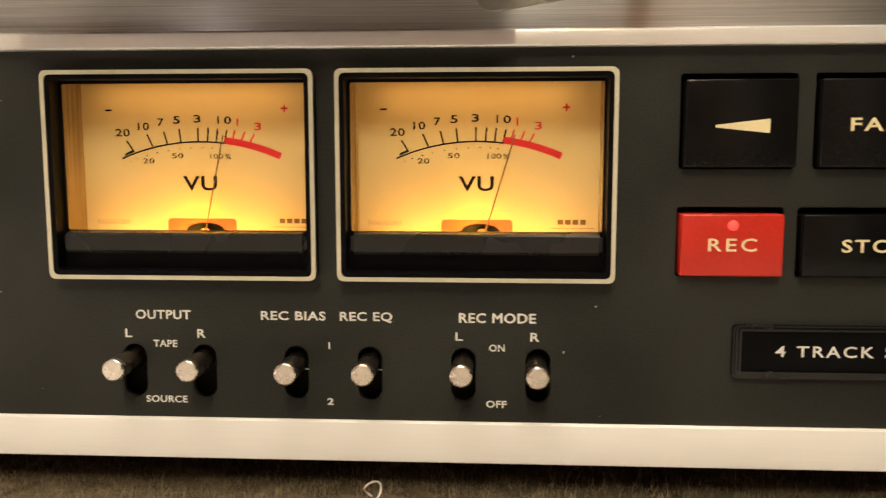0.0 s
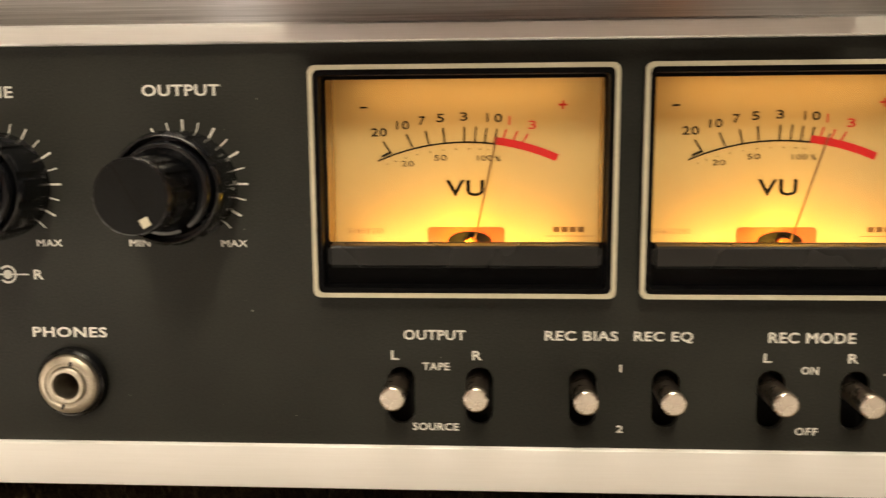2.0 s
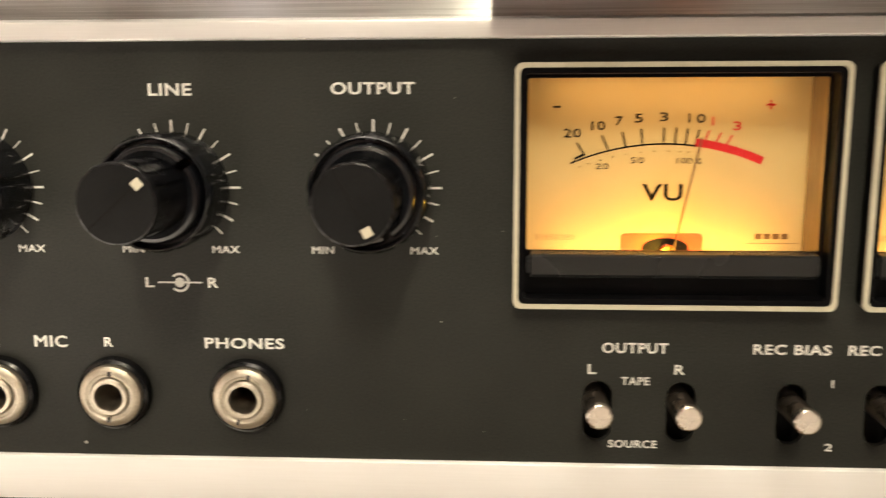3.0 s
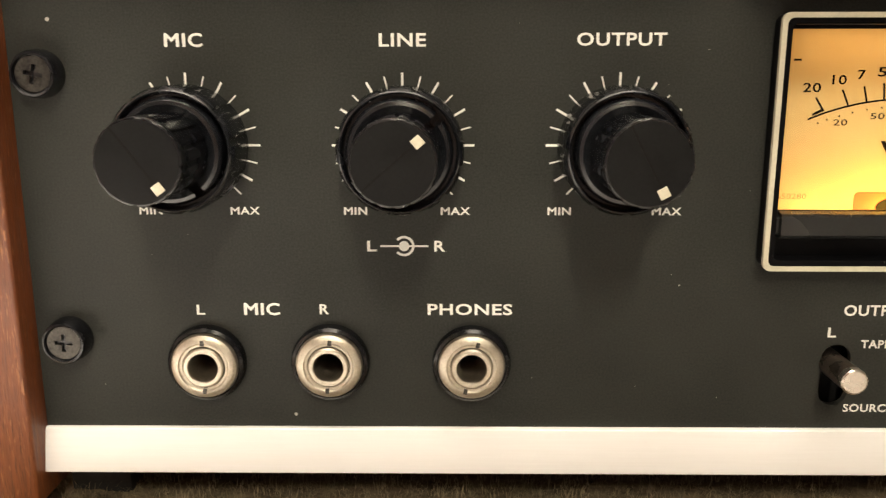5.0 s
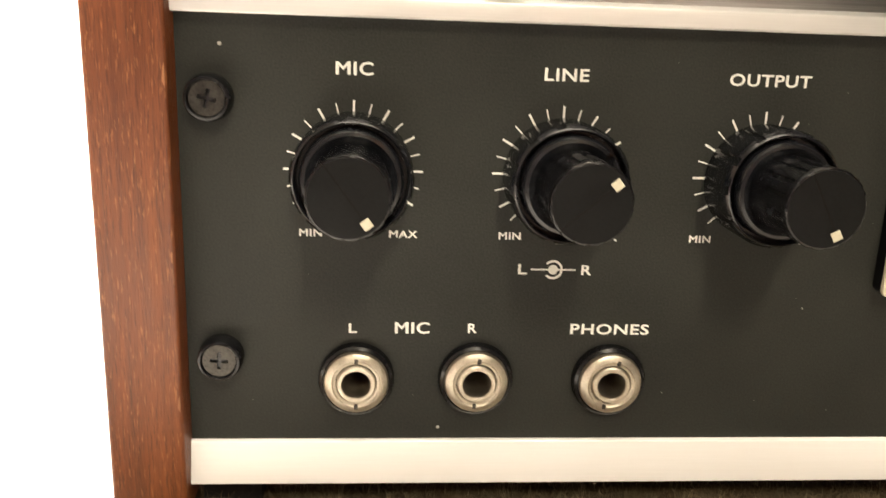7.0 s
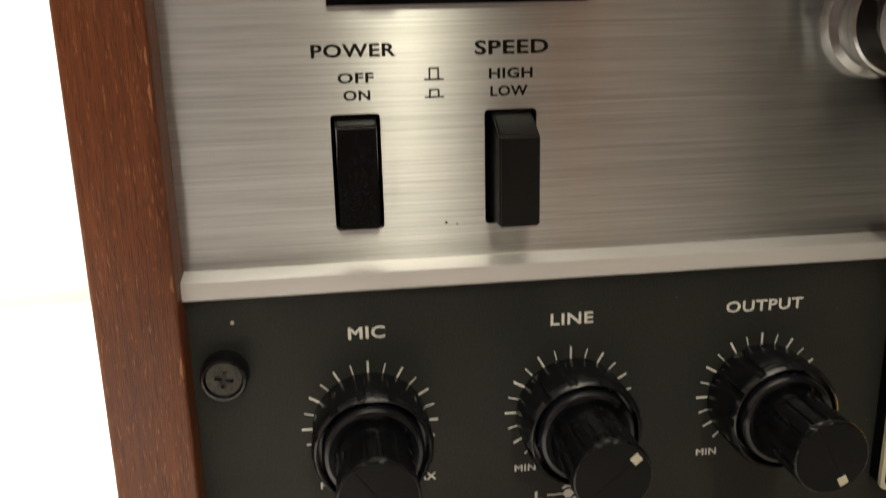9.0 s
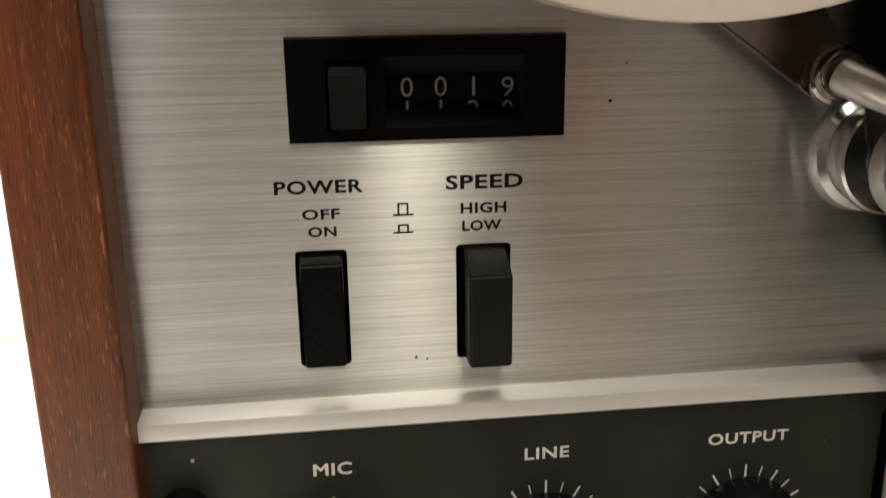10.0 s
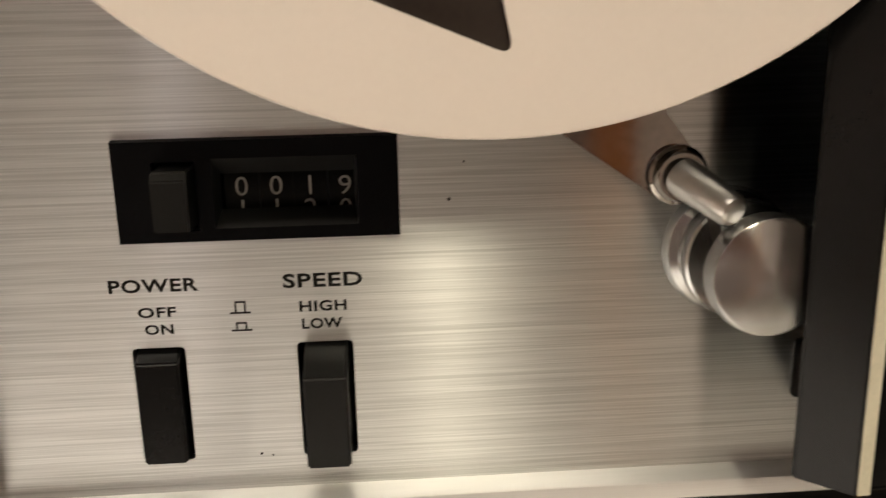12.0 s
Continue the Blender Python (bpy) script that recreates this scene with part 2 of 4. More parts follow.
# ---- mesh helpers, all in millimetres ----
def part(name, bm, material, parent=None, label="", at=None, smooth=True):
    bmesh.ops.recalc_face_normals(bm, faces=bm.faces)
    bmesh.ops.scale(bm, vec=(MM, MM, MM), verts=bm.verts)
    me = bpy.data.meshes.new(name)
    bm.to_mesh(me)
    bm.free()
    me.materials.append(material)
    if smooth:
        me.shade_smooth()
        me.set_sharp_from_angle(angle=radians(32))
    ob = new(name, me)
    ob.parent = parent
    if at:
        ob.location = [v * MM for v in at]
    if label:
        ob["label"] = label
    return ob


def box(bm, x0, x1, y0, y1, z0, z1, bevel=0.0, seg=2):
    r = bmesh.ops.create_cube(bm, size=1)["verts"]
    for v in r:
        v.co = Vector(((x0 + x1) / 2 + v.co.x * (x1 - x0), (y0 + y1) / 2 + v.co.y * (y1 - y0), (z0 + z1) / 2 + v.co.z * (z1 - z0)))
    if bevel:
        edges = {e for v in r for e in v.link_edges}
        bmesh.ops.bevel(bm, geom=list(edges), offset=bevel, segments=seg, affect="EDGES", profile=0.5)
    return bm


def boxed(*a, **k):
    return box(bmesh.new(), *a, **k)


def round_rect(x0, x1, z0, z1, r, n=5):
    pts = []
    for cx, cz, a0 in ((x1 - r, z1 - r, 0), (x0 + r, z1 - r, 90), (x0 + r, z0 + r, 180), (x1 - r, z0 + r, 270)):
        for i in range(n + 1):
            a = radians(a0 + 90 * i / n)
            pts.append((cx + r * math.cos(a), cz + r * math.sin(a)))
    return pts


def circle(cx, cz, r, n=32):
    return [(cx + r * math.cos(2 * math.pi * i / n), cz + r * math.sin(2 * math.pi * i / n)) for i in range(n)]


def plate(outer, y0, y1, holes=(), bm=None):
    """A plate in the x-z plane from y0 (front) to y1, with holes right through it."""
    bm = bm or bmesh.new()
    for y in (y0, y1):
        edges = []
        for loop in (outer, *holes):
            vs = [bm.verts.new((x, y, z)) for x, z in loop]
            edges += [bm.edges.new((vs[i], vs[(i + 1) % len(vs)])) for i in range(len(vs))]
        bmesh.ops.triangle_fill(bm, use_beauty=True, use_dissolve=False, edges=edges)
    for loop in (outer, *holes):
        n = len(loop)
        a = [bm.verts.new((x, y0, z)) for x, z in loop]
        b = [bm.verts.new((x, y1, z)) for x, z in loop]
        for i in range(n):
            bm.faces.new((a[i], a[(i + 1) % n], b[(i + 1) % n], b[i]))
    bmesh.ops.remove_doubles(bm, verts=bm.verts, dist=0.0005)
    return bm


def lathe(profile, cx=0, cz=0, n=48, flute=None, start=0, sweep=360, bm=None):
    """Turns (radius, y) round an axis along y. flute(angle in degrees, radius, y) may change the radius."""
    bm = bm or bmesh.new()
    whole = sweep >= 360
    rings = []
    for i in range(n if whole else n + 1):
        a = start + sweep * i / n
        ring = []
        for r, y in profile:
            rr = flute(a, r, y) if flute else r
            ring.append(bm.verts.new((cx + rr * math.cos(radians(a)), y, cz + rr * math.sin(radians(a)))))
        rings.append(ring)
    for i in range(n):
        p, q = rings[i], rings[(i + 1) % len(rings)]
        for j in range(len(profile) - 1):
            bm.faces.new((p[j], p[j + 1], q[j + 1], q[j]))
    if not whole:
        for ring in (rings[0], rings[-1]):
            if len(ring) > 2:
                bm.faces.new(ring)
    bmesh.ops.remove_doubles(bm, verts=bm.verts, dist=0.0005)
    return bm


def extrude_x(profile, x0, x1):
    """A bar along x with a closed (y, z) section."""
    bm = bmesh.new()
    a = [bm.verts.new((x0, y, z)) for y, z in profile]
    b = [bm.verts.new((x1, y, z)) for y, z in profile]
    n = len(profile)
    for i in range(n):
        bm.faces.new((a[i], a[(i + 1) % n], b[(i + 1) % n], b[i]))
    bm.faces.new(a)
    bm.faces.new(b[::-1])
    return bm


def tube(bm, pts, r, n=8):
    rings = []
    for i, p in enumerate(pts):
        d = (Vector(pts[min(i + 1, len(pts) - 1)]) - Vector(pts[max(i - 1, 0)])).normalized()
        u = d.orthogonal().normalized()
        w = d.cross(u)
        rings.append([bm.verts.new(Vector(p) + r * (math.cos(2 * math.pi * k / n) * u + math.sin(2 * math.pi * k / n) * w)) for k in range(n)])
    for p, q in zip(rings, rings[1:]):
        off = min(range(n), key=lambda s: (p[0].co - q[s].co).length)
        for k in range(n):
            bm.faces.new((p[k], p[(k + 1) % n], q[(k + 1 + off) % n], q[(k + off) % n]))
    bm.faces.new(rings[0])
    bm.faces.new(rings[-1][::-1])
    return bm


WORDS = []


def word(text, x0, x1, z0, z1, y, material, parent, name="lettering", bold=0.012, label="", turn=0.0, gap=1.08):
    """Printed letters that fill x0..x1 and z0..z1 on the plane y; made together at the end."""
    WORDS.append((text, x0, x1, z0, z1, y, material, parent, name, bold, label, turn, gap))


def thicker(me, reach):
    """The same letters with heavier strokes: copies set a little to each side, one just before the other."""
    co = [v.co.copy() for v in me.vertices]
    loops = [tuple(p.vertices) for p in me.polygons]
    verts, faces = [], []
    for k, (dx, dz) in enumerate(((-1, 0), (1, 0), (0, -0.7), (0, 0.7))):
        base = len(verts)
        verts += [(c.x + dx * reach * MM, c.y - k * 0.012 * MM, c.z + dz * reach * MM) for c in co]
        faces += [tuple(i + base for i in f) for f in loops]
    heavy = bpy.data.meshes.new("lettering")
    heavy.from_pydata(verts, [], faces)
    return heavy


def set_words():
    made = []
    for job in WORDS:
        cu = bpy.data.curves.new("lettering", "FONT")
        cu.body, cu.offset, cu.extrude, cu.resolution_u = job[0], 0.0 if "M" in job[0] else job[9], 0.02, 3
        cu.space_character = job[12]
        made.append(new("lettering", cu))
    deps = bpy.context.evaluated_depsgraph_get()
    for ob, (text, x0, x1, z0, z1, y, material, parent, name, bold, label, turn, gap) in zip(made, WORDS):
        me = bpy.data.meshes.new_from_object(ob.evaluated_get(deps))
        co = np.array([v.co[:] for v in me.vertices])
        lo, hi = co.min(0), co.max(0)
        mid = ((x0 + x1) / 2, (z0 + z1) / 2)
        c, s = math.cos(radians(turn)), math.sin(radians(turn))
        for v in me.vertices:
            u = x0 + (v.co.x - lo[0]) / (hi[0] - lo[0]) * (x1 - x0) - mid[0]
            w = z0 + (v.co.y - lo[1]) / (hi[1] - lo[1]) * (z1 - z0) - mid[1]
            d = 0.04 * (v.co.z - lo[2]) / (hi[2] - lo[2])
            v.co = ((mid[0] + c * u - s * w) * MM, (y - d) * MM, (mid[1] + s * u + c * w) * MM)
        if "M" in text:
            me = thicker(me, 0.045 * (z1 - z0))
        me.materials.clear()
        me.materials.append(material)
        cu = ob.data
        bpy.data.objects.remove(ob)
        bpy.data.curves.remove(cu)
        t = new(name, me)
        t.parent = parent
        if label:
            t["label"] = label


def stroke(bm, p, q, w, y, h=0.04):
    """A flat printed line from p to q in (x, z), of width w, raised h before the plane y."""
    d = Vector((q[0] - p[0], q[1] - p[1])).normalized() * (w / 2)
    nx, nz = -d.y, d.x
    plate([(p[0] + nx, p[1] + nz), (q[0] + nx, q[1] + nz), (q[0] - nx, q[1] - nz), (p[0] - nx, p[1] - nz)], y - h, y, bm=bm)
    return bm

# ---- the room ----
def slab(name, label, category, x0, x1, y0, y1, z0, z1, material):
    ob = part(name, boxed(x0 * 1000, x1 * 1000, y0 * 1000, y1 * 1000, z0 * 1000, z1 * 1000), material, smooth=False)
    return tagged(ob, label, category, kind="structure")


T = 0.1
slab("wall_back", "plain white painted wall behind the deck", "wall", LEFT_X, RIGHT_X, BACK_Y, BACK_Y + T, FLOOR_Z, CEILING_Z, WALLPAINT)
slab("wall_front", "plain warm beige wall", "wall", LEFT_X, RIGHT_X, FRONT_Y - T, FRONT_Y, FLOOR_Z, CEILING_Z, ROOMPAINT)
slab("wall_left", "plain warm beige side wall", "wall", LEFT_X - T, LEFT_X, FRONT_Y - T, BACK_Y + T, FLOOR_Z, CEILING_Z, ROSEPAINT)
slab("wall_right", "plain dark brown side wall", "wall", RIGHT_X, RIGHT_X + T, FRONT_Y - T, BACK_Y + T, FLOOR_Z, CEILING_Z, DARKPAINT)
slab("floor", "dark wooden floor", "floor", LEFT_X - T, RIGHT_X + T, FRONT_Y - T, BACK_Y + T, FLOOR_Z - T, FLOOR_Z, FLOORMAT)
slab("ceiling", "plain white ceiling", "ceiling", LEFT_X - T, RIGHT_X + T, FRONT_Y - T, BACK_Y + T, CEILING_Z, CEILING_Z + T, WALLPAINT)

# Unseen slab added so the deck plate mirrors a rose band.
slab("reflection_slab_rose", "unseen pale rose slab added for the rose band mirrored in the deck plate", "door", 0.68, 1.08, FRONT_Y, FRONT_Y + 0.03, FLOOR_Z, 1.25, ROSE_SLAB)
# Added out of view to give the polished arm its orange reflection.
slab("reflection_slab_orange", "unseen orange-brown slab added for the warm patch mirrored in the tension arm", "door casing", 0.58, 0.68, FRONT_Y, FRONT_Y + 0.04, FLOOR_Z, 1.3, ORANGE_SLAB)
# Unseen dark slab, added to darken what the deck plate reflects.
slab("reflection_slab_dark", "unseen dark red-brown slab added for the dark reflection in the deck plate", "wall panelling", -0.72, 0.56, FRONT_Y, FRONT_Y + 0.02, 0.16, CEILING_Z, DARK_SLAB)

table = tagged(new("table"), "white marbled table under the tape deck", "table")
table.location = (0, 0, FLOOR_Z)
part("tabletop", boxed(-650, 900, -250, 400, 720, 750, 3), TABLETOP, table)
for x in (-600, 850):
    for y in (-205, 350):
        part("leg", boxed(x - 25, x + 25, y - 25, y + 25, 0, 720, 3), TABLETOP, table)

# ---- rug under the deck ----
RUG_Z = 8.0


def rug_height(x, y):
    p = Vector((x * 0.12, y * 0.12, 0))
    return RUG_Z + 1.1 * noise.noise(p) + 0.7 * noise.noise(p * 4.1)


def build_rug():
    bm = bmesh.new()
    xs = [-450 + 447 * k / 30 for k in range(30)] + [-3 + 473 * k / 210 for k in range(211)]
    ys = [-52 + 122 * k / 70 for k in range(71)]
    grid = [[bm.verts.new((x, y, rug_height(x, y))) if x >= -18.1 or y < -8.5 else None for x in xs] for y in ys]
    for low, high in zip(grid, grid[1:]):
        for quad in zip(low, low[1:], high[1:], high):
            if None not in quad:
                bm.faces.new(quad)
    edge = [e for e in bm.edges if e.is_boundary]
    low = bmesh.ops.extrude_edge_only(bm, edges=edge)["geom"]
    for v in low:
        if isinstance(v, bmesh.types.BMVert):
            v.co.z = 0.3
    rug = tagged(part("rug", bm, CARPET), "brown woolly rug under the tape deck", "rug")
    rnd = random.Random(5)
    verts, faces = [], []
    for _ in range(42000):
        x, y = rnd.uniform(-3, 430), rnd.uniform(-45, 62)
        z = rug_height(x, y) - 0.3
        a, lean, h, w = rnd.uniform(0, 6.28), rnd.uniform(0.4, 2.6), rnd.uniform(0.8, 3.2), rnd.uniform(0.05, 0.12)
        dx, dy = math.cos(a), math.sin(a)
        k = len(verts)
        for t in (0, 0.55, 1):
            bx, by, bz = x + dx * lean * t * t, y + dy * lean * t * t, z + h * t * (1.25 - 0.25 * t)
            ww = w * (1 - 0.7 * t)
            verts += [(bx - dy * ww, by + dx * ww, bz), (bx + dy * ww, by - dx * ww, bz)]
        faces += [(k, k + 1, k + 3, k + 2), (k + 2, k + 3, k + 5, k + 4)]
    me = bpy.data.meshes.new("wool")
    me.from_pydata([(x * MM, y * MM, z * MM) for x, y, z in verts], [], faces)
    me.materials.append(FIBRE)
    wool = tagged(new("wool", me), kind="stuff")
    wool.parent = rug


build_rug()
pts = [(243.5 + 2.6 * math.cos(a) + 0.3 * a, -6 + 1.2 * math.sin(2 * a), 12.2 + 2.3 * math.sin(a)) for a in [i * 0.26 - 1.2 for i in range(22)]]
tagged(part("thread", tube(bmesh.new(), pts, 0.28, 6), THREAD), "loose curl of white thread lying on the rug", "thread")

# ---- tape deck: case ----
DECK_W, DECK_TOP = 426.0, 447.0
deck = tagged(new("tape_deck"), "vintage reel-to-reel tape deck with walnut sides and lit level meters", "tape deck")


def side_panel(x0, x1):
    return part("side_panel", boxed(x0, x1, -7.5, 215, 12.0, DECK_TOP, 0.9, 3), WOOD, deck, "walnut veneered side panel with worn edges")


left_side = side_panel(-16.7, -0.05)
side_panel(DECK_W + 0.3, DECK_W + 16.7)


def chips(x, n, seed):
    """Chipped veneer along a front edge: short slivers of bare wood."""
    r = random.Random(seed)
    for _ in range(n):
        z, h, w = r.uniform(25, 235), r.uniform(0.8, 3.5), r.uniform(0.1, 0.3)
        loop = [(x - w * math.sin(math.pi * k / 6) * r.uniform(0.5, 1.2), z + h * (k / 6 - 0.5)) for k in range(7)]
        loop = loop + [(x + 0.25, z + h / 2), (x + 0.25, z - h / 2)]
        part("chip", plate(loop, -7.58, -7.0), WOOD_BARE, left_side, "bare pale wood where the veneer is chipped", smooth=False)


chips(-0.9, 6, 3)
for z, h in ((131, 4.0), (113, 5.0), (41, 4.0)):
    loop = [(-0.5, z - h / 2), (-1.1, z - h / 5), (-0.95, z + h / 6), (-0.75, z + h / 2.6), (-0.5, z + h / 2)]
    part("chip", plate(loop, -7.58, -6.6), WOOD_BARE, left_side, "bare pale wood where the veneer is chipped", smooth=False)

part("chassis", boxed(0, DECK_W, 34, 212, 19.5, DECK_TOP - 2), BLACK_MATT, deck, "black metal chassis")
part("case_bottom", boxed(0, DECK_W, 1.0, 34, 19.6, 21.0), BLACK_MATT, deck)
part("case_top", boxed(0, DECK_W, 4.5, 34, DECK_TOP - 6, DECK_TOP - 2), BLACK_MATT, deck)
for x in (11.5, 414.5):
    for y in (17.0, 195.0):
        part("foot", boxed(x - 11.3, x + 3.5, y - 9, y + 9, 6.5, 19.6, 0.9, 2), RUBBER, deck, "black rubber foot")

# lower control panel
SLOT_X, SLOT_Z = (179.4, 198.4, 223.1, 242.7, 267.3, 286.7), 41.8
KNOB_X, KNOB_Z = (37.2, 82.9, 128.5), 93.3
JACKS = ((38.3, 44.5), (66.1, 44.7), (97.8, 44.5))
METER_X, METER_Z = (194.8, 270.4), 93.5
KEY_HOLES = [(321.0, 349.5, 95.4, 119.0), (353.6, 383.4, 95.4, 119.0), (320.9, 347.4, 68.3, 86.0), (350.6, 380.6, 68.3, 86.0)]
holes = [round_rect(x - 3.25, x + 3.25, SLOT_Z - 7.2, SLOT_Z + 7.2, 3.2, 8) for x in SLOT_X]
holes += [round_rect(x - 33.4, x + 33.4, 69.0, 118.6, 1.0, 2) for x in METER_X]
holes += [circle(x, z, 5.2, 28) for x, z in JACKS]
holes += [round_rect(*k, 0.8, 2) for k in KEY_HOLES]
panel = part("control_panel", plate([(0, 28), (DECK_W, 28), (DECK_W, 128.5), (0, 128.5)], 0, 1.6, holes), PAINT, deck, "charcoal painted control panel with white lettering", smooth=False)

# bright trim bars
lower_trim = part("lower_trim", extrude_x([(0.0, 29.05), (-0.8, 28.9), (-1.1, 28.6), (-3.2, 19.4), (-3.1, 18.9), (-2.6, 18.7), (1.5, 18.7), (1.5, 27.9), (0.0, 27.9)], 0.05, DECK_W - 0.05), STRIP, deck, "satin aluminium trim bar")
lower_trim.matrix_basis = pose(0, 0, -0.0003, 0, -0.1, 0)
part("upper_trim", extrude_x([(2.0, 130.6), (-2.8, 129.75), (-3.2, 129.5), (-3.3, 129.1), (-3.3, 126.0), (-3.0, 125.6), (2.0, 125.6)], 0.05, DECK_W - 0.05), LEDGE, deck, "satin aluminium ledge between the two panels")

# upper deck plate
POWER = (32.1, 42.3, 137.7, 161.9)
SPEED = (64.0, 75.1, 137.5, 161.8)
COUNTER = (32.6, 85.2, 183.2, 202.2)
face = part("deck_plate", plate([(0, 130.3), (DECK_W, 130.3), (DECK_W, DECK_TOP - 6), (0, DECK_TOP - 6)], 2.0, 4.5, [round_rect(*POWER, 0.8, 2), round_rect(*SPEED, 0.8, 2), round_rect(38, 80, 185, 201, 0.5, 1)]), ALU, deck, "horizontally brushed aluminium deck plate", smooth=False)

# lettering on the control panel
for text, x0, x1, z0, z1 in (
    ("MIC", 33.4, 41.2, 113.8, 116.5), ("LINE", 78.1, 87.9, 113.8, 116.5), ("OUTPUT", 119.2, 137.8, 113.9, 116.6),
    ("L", 36.4, 38.3, 55.5, 57.8), ("MIC", 47.1, 54.9, 55.5, 58.2), ("R", 63.9, 66.0, 55.7, 58.0), ("PHONES", 88.0, 106.8, 55.6, 58.2),
    ("L", 74.8, 76.9, 70.1, 72.5), ("R", 89.5, 91.9, 70.1, 72.5),
    ("OUTPUT", 180.1, 195.0, 55.7, 58.2), ("L", 177.0, 178.9, 50.7, 53.0), ("R", 196.6, 198.9, 50.8, 53.1), ("TAPE", 184.6, 191.1, 48.2, 50.1), ("SOURCE", 182.1, 193.3, 33.0, 34.9),
    ("REC BIAS", 213.9, 231.1, 55.8, 58.2), ("REC EQ", 234.9, 248.7, 55.4, 58.2), ("1", 231.75, 232.15, 48.2, 50.0), ("2", 231.2, 232.9, 33.1, 34.9),
    ("REC MODE", 266.2, 285.9, 55.7, 58.2), ("L", 265.2, 267.1, 50.9, 53.1), ("R", 284.6, 287.0, 50.9, 53.2), ("ON", 274.0, 278.0, 48.1, 50.0), ("OFF", 273.3, 278.6, 33.1, 35.0),
):
    word(text, x0, x1, z0, z1, 0, PRINT, panel, bold=0.02)
for kx, shift in zip(KNOB_X, (1.3, 0.2, -1.3)):
    word("MIN", kx - 13.1 + shift, kx - 8.2 + shift, 78.3, 79.9, 0, PRINT, panel, bold=0.02)
    word("MAX", kx + 8.1, kx + 14.3, 78.3, 79.9, 0, PRINT, panel, bold=0.02)
    for k in range(-9, 10):
        a = radians(90 - 15 * k)
        r0, r1, w = (12.2, 15.2, 0.5) if k % 2 == 0 else (12.6, 14.9, 0.32)
        part("tick_mark", stroke(bmesh.new(), (kx + r0 * math.cos(a), KNOB_Z + r0 * math.sin(a)), (kx + r1 * math.cos(a), KNOB_Z + r1 * math.sin(a)), w, 0), PRINT, panel, smooth=False)
# balance mark: a dot in a broken ring with a line to either side
bm = plate(circle(82.9, 71.3, 1.15, 20), -0.04, 0)
for a0, a1 in ((-138, 138),):
    ring = [(82.9 + 2.3 * math.cos(radians(a0 + (a1 - a0) * i / 14)), 71.3 + 2.3 * math.sin(radians(a0 + (a1 - a0) * i / 14))) for i in range(15)]
    ring += [(82.9 + 1.75 * math.cos(radians(a1 - (a1 - a0) * i / 14)), 71.3 + 1.75 * math.sin(radians(a1 - (a1 - a0) * i / 14))) for i in range(15)]
    plate(ring, -0.04, 0, bm=bm)
stroke(bm, (77.7, 71.3), (81.9, 71.3), 0.38, 0)
stroke(bm, (84.0, 71.3), (88.2, 71.3), 0.38, 0)
part("balance_mark", bm, PRINT, panel, smooth=False)
for x, z, r in ((9.2, 119.4, 0.45), (57.7, 31.8, 0.4), (293.2, 48.2, 0.3), (301.3, 60.3, 0.3), (143.4, 62.6, 0.2), (294.4, 123.3, 0.25)):
    part("speck", lathe([(0, -0.15), (r * 0.7, -0.1), (r, 0)], x, z, 9), DUST, panel, "pale speck of dust")

dust = random.Random(23)
spots = [(dust.uniform(4, 420), dust.uniform(31, 123), dust.uniform(0.05, 0.12)) for _ in range(46)]
for x, z, r in spots:
    if not (158 < x < 307 and 66 < z) and not (x > 318 and z > 40):
        part("speck", lathe([(0, -0.08), (r, 0)], x, z, 6), DUST, panel)

# lettering on the deck plate
for text, x0, x1, z0, z1 in (("POWER", 29.0, 46.0, 173.2, 175.9), ("SPEED", 62.1, 77.5, 173.0, 175.9), ("OFF", 34.0, 41.3, 168.1, 170.2), ("ON", 35.0, 40.5, 164.6, 166.7), ("HIGH", 65.0, 74.2, 168.1, 170.3), ("LOW", 65.3, 73.2, 164.5, 166.7)):
    word(text, x0, x1, z0, z1, 2.0, PRINT_BLACK, face, bold=0.028)
for z, h in ((168.4, 2.2), (164.8, 1.5)):
    bm = bmesh.new()
    for p, q in (((51.6, z), (55.6, z)), ((52.7, z), (52.7, z + h)), ((54.5, z), (54.5, z + h)), ((52.55, z + h), (54.65, z + h))):
        stroke(bm, p, q, 0.38, 2.0)
    part("button_mark", bm, PRINT_BLACK, face, "black mark of a button standing out or pressed in", smooth=False)
for x, z, r in ((55.5, 138.2, 0.3), (57.8, 137.8, 0.22), (94.7, 189.5, 0.35), (97.7, 196.7, 0.22)):
    part("speck", lathe([(0, 1.9), (r * 0.7, 1.92), (r, 2.0)], x, z, 9), PRINT_BLACK, face, "small dark nick")


# ---- knobs: a fluted outer ring round a taller fluted knob ----
def fluted(count, depth, share, y_from, y_to):
    def f(a, r, y):
        inside = y_to <= y <= y_from
        return r - (depth if inside and (a * count / 360) % 1 < share else 0)
    return f


